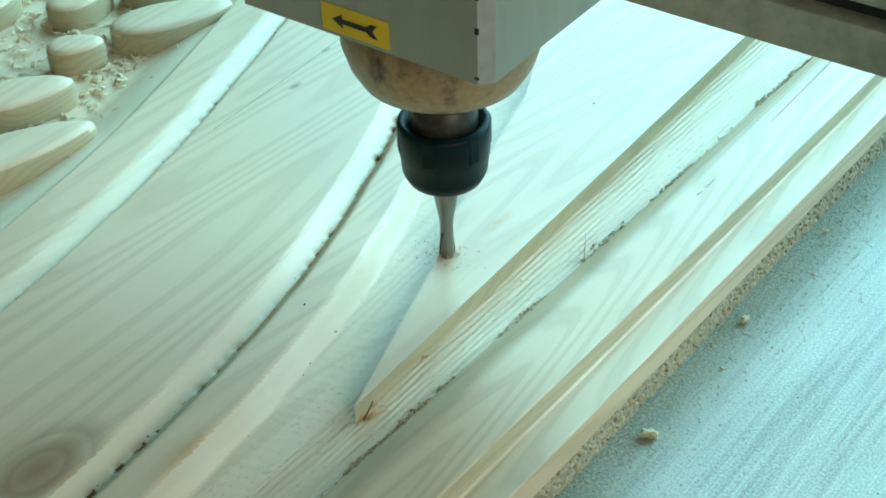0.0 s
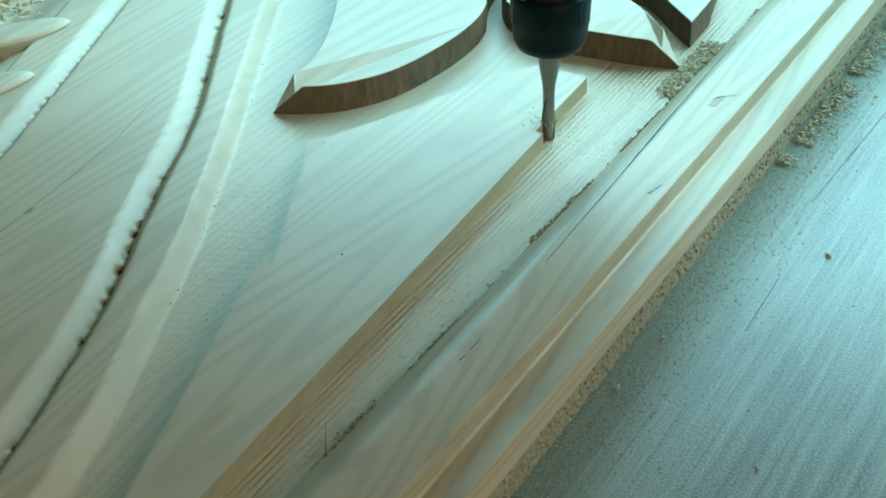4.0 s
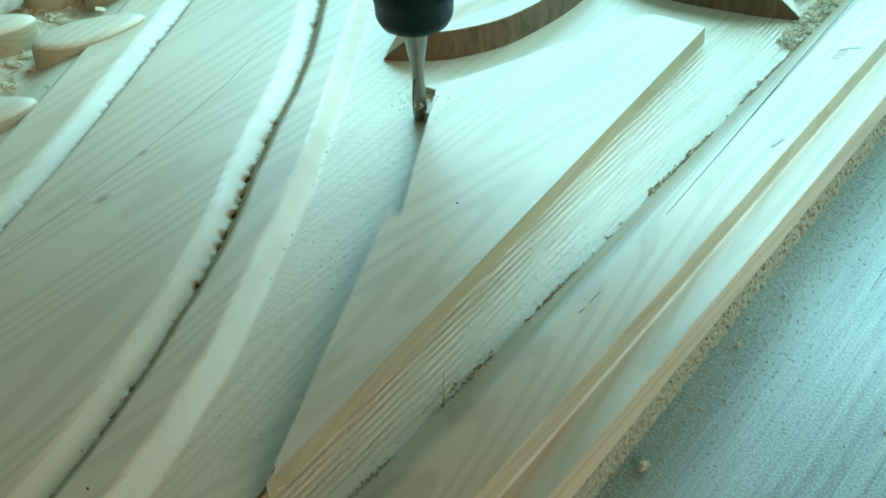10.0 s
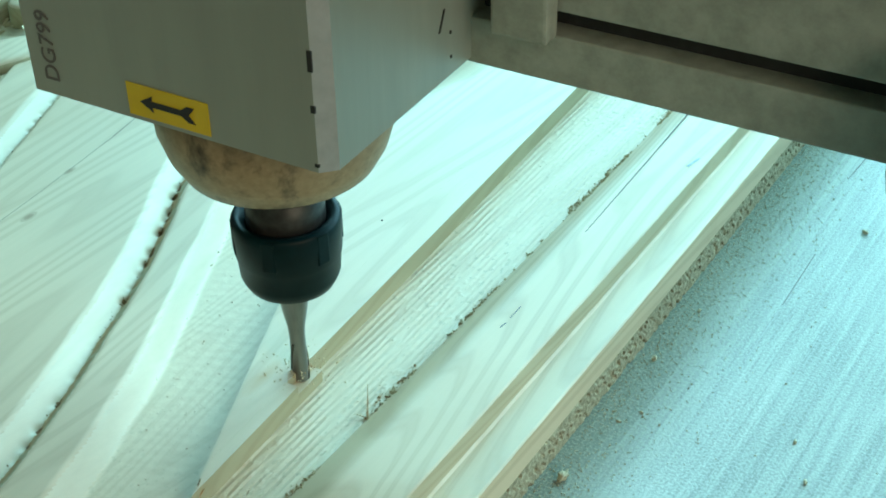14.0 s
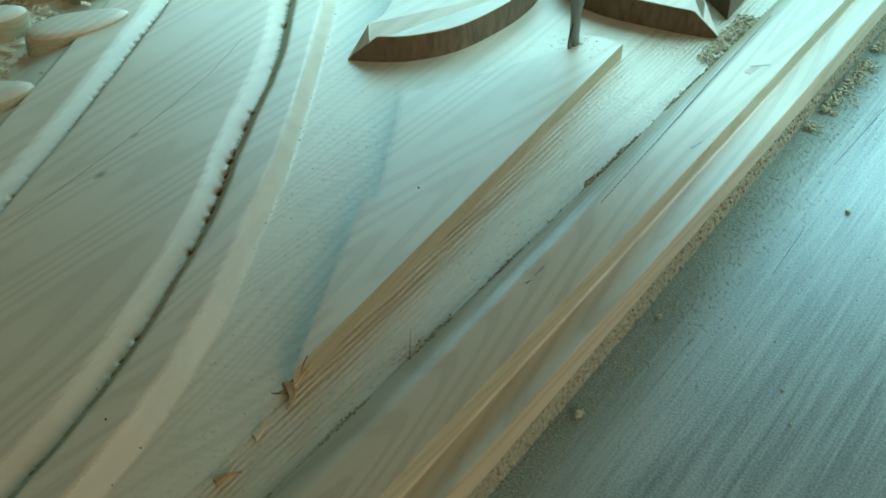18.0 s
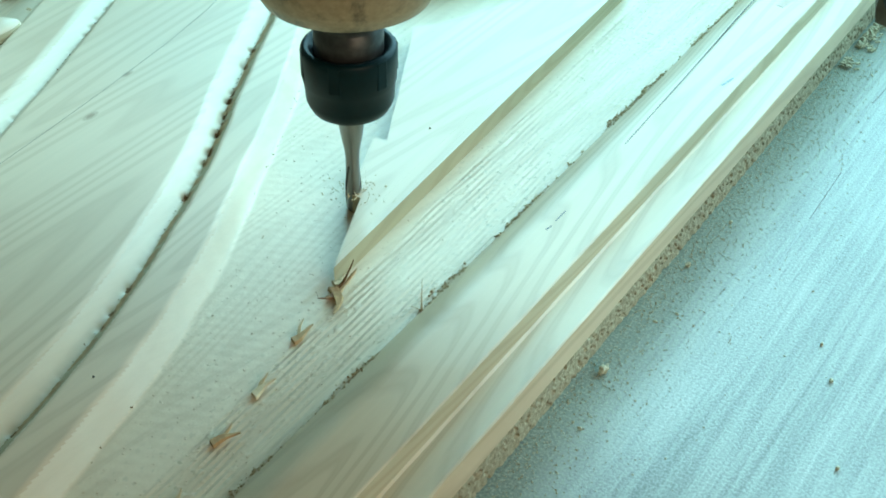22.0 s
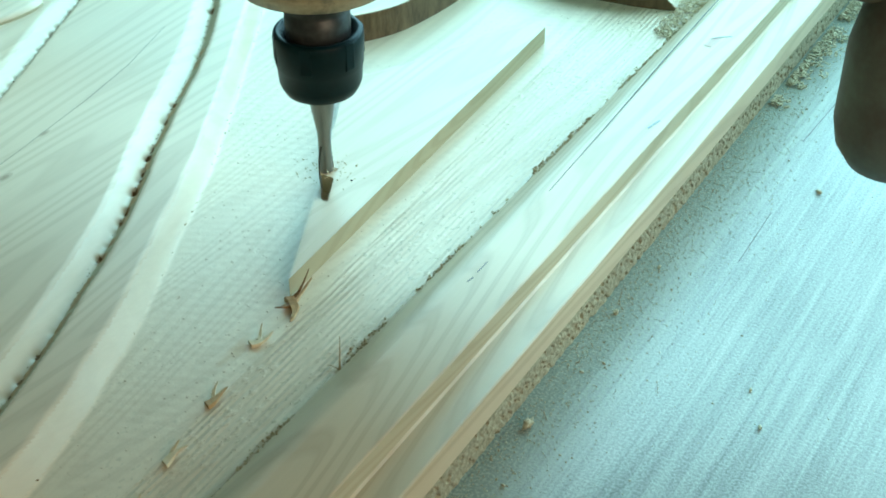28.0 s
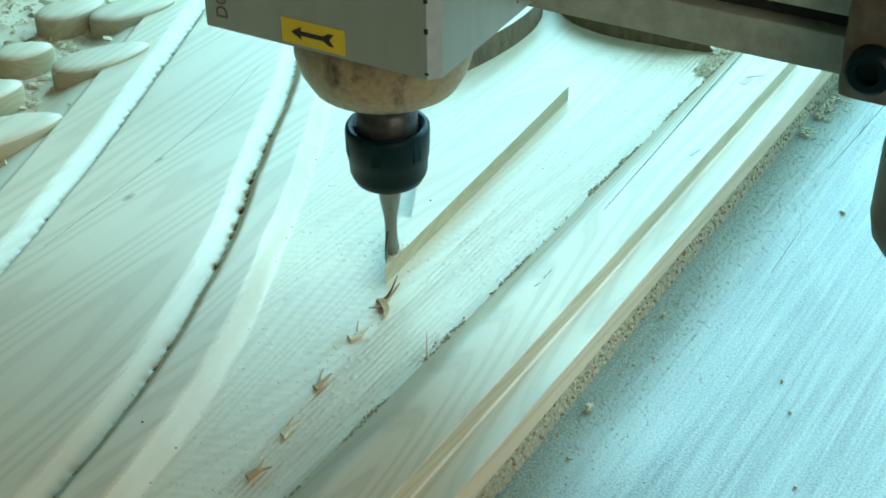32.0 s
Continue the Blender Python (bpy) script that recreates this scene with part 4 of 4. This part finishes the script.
def loose_stuff():
    rnd = random.Random(5)
    bm = bmesh.new()
    count = 0
    while count < 3800:
        x, y = rnd.uniform(-0.455, -0.25), rnd.uniform(-0.30, 0.24)
        edge = float(along(LINE_A, y)) - 0.034
        if x > edge - 0.030 and rnd.random() > 0.06 or x > edge - 0.004:
            continue
        s = rnd.uniform(0.0015, 0.0065)
        flake(bm, (x, y, level(x, y) + rnd.uniform(0.0002, 0.0016)), (s, s * rnd.uniform(0.2, 0.5)), rnd, 0.5)
        count += 1
    tagged(part("wood_shavings", bm, shaving), "loose pale wood shavings lying between the petals", "shavings", kind="stuff")
    # ragged dust along the foot of the bead
    bm = bmesh.new()
    for _ in range(3000):
        y = rnd.uniform(-0.38, 0.36)
        thick = noise.noise((y * 34, 3.1, 0)) + 0.35 * noise.noise((y * 150, 7.7, 0))
        if thick < 0.02 and rnd.random() < 0.93:
            continue
        x = X_DUST + rnd.gauss(0.0002 - 0.0008 * max(thick, 0), 0.0005 + 0.0014 * max(thick, 0))
        crumb(bm, (x, y, -DEPTH + max(0, x - X_DUST) * 0.9 + 0.0003), 0.0002 + 0.0008 * rnd.random() ** 2, rnd)
    for _ in range(260):
        y = rnd.uniform(0.23, 0.30)
        flake(bm, (X_DUST + rnd.uniform(-0.011, 0.001), y + 0.01, -DEPTH + 0.0008), (rnd.uniform(0.002, 0.004), 0.001), rnd, 0.5)
    tagged(part("sawdust_line", bm, dust), "ragged line of sawdust in the corner of the cleared ground", "sawdust", kind="stuff")
    # torn fuzz on the cleared ground
    bm = bmesh.new()
    for _ in range(1100):
        y = rnd.uniform(-0.34, 0.30)
        x0 = float(along(LINE_C, y))
        x = x0 + (X_DUST - x0) * (rnd.random() ** 0.8)
        crumb(bm, (x, y, -DEPTH + 0.0001), rnd.uniform(0.00015, 0.0005), rnd)
    tagged(part("torn_fuzz", bm, fuzzy), "torn wood fuzz on the freshly milled ground", "wood fibres", kind="stuff")
    # torn fibres along the grooves
    bm = bmesh.new()
    for line, step, r0, r1, off, gap in ((LINE_B, 0.0030, 0.0003, 0.0008, 0.0002, -0.3), (LINE_A, 0.0028, 0.0003, 0.0008, 0.0004, -0.1), (LINE_C, 0.0055, 0.0003, 0.0007, -0.0005, 0.0)):
        y = -0.38
        while y < 0.42:
            y += step * rnd.uniform(0.3, 1.7)
            n = noise.noise((y * 28, off * 9000, 0))
            if n < gap or y < -0.02 and rnd.random() < 0.6:
                continue
            r = r0 + (r1 - r0) * rnd.random() ** 1.5
            x = float(along(line, y)) + off + rnd.gauss(0, 0.0004)
            for _ in range(4 if r > 0.0009 else 2):
                crumb(bm, (x + rnd.gauss(0, r * 0.4), y + rnd.gauss(0, r * 0.8), level(x, y) + r * 0.05), r * rnd.uniform(0.6, 1.1), rnd)
    tagged(part("torn_fibres", bm, pit_brown), "brown torn fibres along the foot of the carved grooves", "wood fibres", kind="stuff")
    # dust and grains on the table beside the panel
    bm = bmesh.new()
    for _ in range(11000):
        y = rnd.uniform(-0.38, 0.50)
        x = 0.037 + rnd.expovariate(1 / 0.012)
        crumb(bm, (x, y, TABLE_Z + 0.0001), 0.00012 + 0.0005 * rnd.random() ** 3, rnd)
    for _ in range(420):
        crumb(bm, (rnd.uniform(0.05, 0.30), rnd.uniform(-0.35, 0.45), TABLE_Z + 0.0001), rnd.uniform(0.0002, 0.0005), rnd)
    for _ in range(1300):
        y = 0.24 + rnd.random() * 0.24
        if noise.noise((y * 45, 9.0, 0)) < -0.25:
            continue
        x = 0.0385 + rnd.expovariate(1 / 0.0035)
        flake(bm, (x, y, TABLE_Z + rnd.uniform(0.0003, 0.0022)), (rnd.uniform(0.0008, 0.003), rnd.uniform(0.0006, 0.0015)), rnd, 0.5, 0.4)
    tagged(part("table_sawdust", bm, table_dust), "sawdust and grains spilled on the table along the panel", "sawdust", kind="stuff")


loose_stuff()


def splinter(name, place, length, width, rise, turn, material, label, seed):
    """A torn sliver: a bent tapering tongue with thickness."""
    rnd = random.Random(seed)
    bm = bmesh.new()
    n = 6
    rows = []
    for i in range(n + 1):
        u = i / n
        w = width * (1 - 0.85 * u) * rnd.uniform(0.8, 1.15)
        x, z = length * u, rise * u * u + 0.0003
        side = width * 0.4 * math.sin(u * 3 + seed)
        rows.append([bm.verts.new((x, side + v * w / 2, z + d)) for v, d in ((-1, 0), (1, 0), (0.8, w * 0.35 + 0.0002), (-0.8, w * 0.35 + 0.0002))])
    for a, b in zip(rows, rows[1:]):
        for k in range(4):
            bm.faces.new((a[k], a[(k + 1) % 4], b[(k + 1) % 4], b[k]))
    bm.faces.new(rows[0][::-1])
    bm.faces.new(rows[-1])
    ob = part(name, bm, material)
    ob.matrix_basis = pose(*place, 0, 0, turn)
    return tagged(ob, label, "wood splinter", "torn splinters")


G = -DEPTH
splinter("wood_splinter", (-0.0170, -0.0600, G), 0.011, 0.0011, 0.0085, 128, chip_brown, "thin upright splinter at the foot of the bead", 1)
splinter("wood_splinter", (-0.0168, -0.0570, G), 0.007, 0.0009, 0.0012, 205, shaving, "thin flat splinter at the foot of the bead", 2)
for k, (x, y, a) in enumerate(((-0.0555, -0.0640, 60), (-0.0490, -0.0980, 66), (-0.0422, -0.1280, 70), (-0.0380, -0.1540, 64), (-0.0330, -0.1850, 60))):
    splinter("wood_splinter", (x, y, G), 0.0100, 0.0038, 0.0018, a, chip_brown if k % 2 else shaving, "torn scrap of wood lying on the milled ground", 10 + k)
    splinter("wood_splinter", (x + 0.001, y + 0.003, G), 0.007, 0.0024, 0.0026, a + 40, shaving, "torn scrap of wood lying on the milled ground", 30 + k)
splinter("wood_splinter", (-0.0190, 0.2330, G), 0.014, 0.0022, 0.002, 48, chip_brown, "brown sliver lying against the bead", 50)


def sliver(name, parent, place, length, width, rise, turn, material, seed):
    ob = splinter(name, place, length, width, rise, turn, material, "", seed)
    for key in ("label", "category", "group", "kind"):
        if key in ob:
            del ob[key]
    ob.parent = parent
    return ob


# torn fibres hanging on the island's tip; the cutter drags them along with it
tip = thing("torn_tip", "dark torn splinter and brown scrap hanging on the island's tip", "wood splinter", group="torn splinters")
sliver("dark_sliver", tip, (-0.0004, 0.0, 0), 0.0105, 0.0026, 0.0105, 62, pit_brown, 61)
sliver("pale_sliver", tip, (0.0016, -0.001, 0), 0.0110, 0.0030, 0.0072, 66, shaving, 62)
sliver("brown_scrap", tip, (0.0, 0.001, 0), 0.0150, 0.0050, 0.0012, -52, chip_brown, 63)
sliver("brown_scrap", tip, (0.001, 0.0, 0), 0.0085, 0.0036, 0.0030, -84, pit_brown, 64)


def table_chip(x, y, r, seed, material=None):
    rnd = random.Random(seed)
    bm = bmesh.new()
    bmesh.ops.create_icosphere(bm, subdivisions=2, radius=1.0)
    for v in bm.verts:
        v.co *= 0.75 + 0.5 * noise.noise(v.co * 1.7 + Vector((seed, 0, 0)))
    bm.transform(Matrix.Rotation(rnd.uniform(0, 6), 4, "Z") @ Matrix.Diagonal((r * 1.3, r * 0.8, r * 0.7, 1)))
    low = min(v.co.z for v in bm.verts)
    bm.transform(Matrix.Translation((0, 0, -low)))
    ob = part("wood_chip", bm, material or shaving)
    ob.location = (x, y, TABLE_Z)
    tagged(ob, "small pale wood chip on the dusty table", "wood chip", "chips on the table")


for k, (x, y, r) in enumerate(((0.0428, 0.0475, 0.0017), (0.0435, -0.0290, 0.0027), (0.0468, -0.1104, 0.0038), (0.1063, 0.0315, 0.0011), (0.1165, 0.0137, 0.0012), (0.1339, -0.0277, 0.0011), (0.0500, -0.060, 0.0010), (0.0470, 0.008, 0.0009), (0.052, 0.017, 0.0009), (0.085, 0.175, 0.0016), (0.0455, 0.085, 0.0012))):
    table_chip(x, y, r, k + 3, table_dust)


def marks():
    """Pencil marks, scores and the glue joint: thin inlays a hair above the face."""
    def line(name, pts, w, z, material, parent):
        bm = bmesh.new()
        for (ax, ay), (bx, by) in zip(pts, pts[1:]):
            d = Vector((by - ay, ax - bx)).normalized() * w / 2
            q = [(ax + d.x, ay + d.y), (bx + d.x, by + d.y), (bx - d.x, by - d.y), (ax - d.x, ay - d.y)]
            prism(q, z - 0.0004, z + 0.00012, bm=bm)
        return part(name, bm, material, parent)

    line("pencil_mark", [(0.0000, 0.0005), (0.0006, 0.0040)], 0.0005, 0, grey_ink, panel)
    line("pencil_mark", [(0.0004, 0.0075), (0.0004, 0.0155)], 0.0004, 0, grey_ink, panel)
    line("score_line", [(-0.0018, 0.072), (-0.0042, 0.140), (-0.0070, 0.205), (-0.0095, 0.300)], 0.0003, 0, grey_ink, panel)
    line("colour_smudge", [(0.0060, 0.2270), (0.0072, 0.2380)], 0.0040, 0, pink, panel)
    line("pencil_mark", [(0.0045, 0.2350), (0.0086, 0.2400), (0.0125, 0.2430)], 0.0009, 0, blue_ink, panel)
    line("pencil_mark", [(0.0128, 0.1400), (0.0146, 0.1490)], 0.0010, 0, blue_ink, panel)
    line("glue_joint", [(-0.2085, -0.0900), (-0.2120, -0.0480), (-0.2145, -0.0207), (-0.2165, -0.0040), (-0.2205, 0.0300), (-0.2265, 0.0650), (-0.2378, 0.1050)], 0.00024, 0, seam, panel)
    for k, (x, y) in enumerate(((-0.0865, -0.1573), (-0.0770, 0.0358))):
        bm = bmesh.new()
        crumb(bm, (x, y, 0.0002), 0.0008, random.Random(k))
        part("dark_speck", bm, ink, panel if k == 0 else island)
    rnd = random.Random(21)
    for _ in range(6):
        x, y, l = rnd.uniform(0.06, 0.30), rnd.uniform(-0.30, 0.40), rnd.uniform(0.01, 0.05)
        line("table_scratch", [(x, y), (x + l * 0.05, y + l)], 0.0005, 0.0, scratch, table)
    line("table_scratch", [(0.0733, 0.0644), (0.0728, 0.1030)], 0.0004, 0.0, scratch, table)
    line("table_scratch", [(0.0728, 0.1070), (0.0718, 0.1490)], 0.0005, 0.0, grey_ink, table)
    for y0, x0 in ((0.215, 0.064), (0.26, 0.066), (0.31, 0.070)):
        line("table_scratch", [(x0, y0), (x0 + 0.003, y0 + 0.06)], 0.0005, 0.0, grey_ink, table)


pink = speckled("pink_crayon", (0.62, 0.40, 0.36), (0.66, 0.52, 0.42), 300, 0.7)
blue_ink = speckled("faint_blue_pencil", (0.20, 0.27, 0.30), (0.45, 0.45, 0.40), 500, 0.7)
seam = speckled("seam_shadow", (0.24, 0.21, 0.17), (0.34, 0.29, 0.23), 300, 0.8)
scratch = speckled("bare_scratch", (0.36, 0.38, 0.37), (0.28, 0.30, 0.29), 300, 0.5)
marks()

# ---------------------------------------------------------------- motion
def tool_at(t):
    ts = [r[0] for r in TOOL]
    return float(np.interp(t, ts, [r[1] for r in TOOL])), float(np.interp(t, ts, [r[2] for r in TOOL]))


# times during which each side is cut, pass by pass
LEFT_T = ((-0.8, 2.0), (7.6, 10.05), (14.9, 17.05), (21.6, 23.2), (27.3, 28.55))
TOP_T = ((2.0, 3.4), (10.05, 11.45), (17.05, 18.4), (23.2, 24.4), (28.55, 29.5))
RIGHT_T = ((3.5, 7.4), (11.5, 14.6), (18.5, 21.3), (24.5, 27.1), (29.5, 31.9))


def motions():
    walk(head, [(t, pose(x, y, -0.005, 0, 0, 3.1)) for t, x, y in TOOL])
    stops = ((0.0, 7.5, -0.0345, -0.190), (8.0, 14.7, -0.0450, -0.1290), (15.2, 21.3, -0.0497, -0.0990), (21.8, 27.1, -0.0532, -0.0680), (27.6, 32.0, -0.0585, -0.0360))
    walk(tip, [(t, pose(x, y, G - (0.004 if y < -0.15 else 0.0))) for a, b, x, y in stops for t in (a, b)])
    grid = np.arange(-1, 33, 0.05)
    track = np.array([tool_at(max(t, 0)) for t in grid])
    for ob, k, side, at in STRIPS:
        t0, t1 = {"left": LEFT_T, "top": TOP_T, "right": RIGHT_T}[side][k]
        sel = (grid >= t0) & (grid <= t1)
        val = track[sel][:, 0 if side == "top" else 1]
        t = float(grid[sel][np.argmin(np.abs(val - at))])
        if side == "left" and k == 0 and at < -0.098:
            t = -0.5
        down = pose(0, 0, -0.014)
        if t < 0.06:
            walk(ob, [(0.0, down), (32.0, down)])
        else:
            walk(ob, [(0.0, pose(0, 0, 0)), (t - 0.05, pose(0, 0, 0)), (min(t + 0.05, 31.97), down), (32.0, down)])


motions()
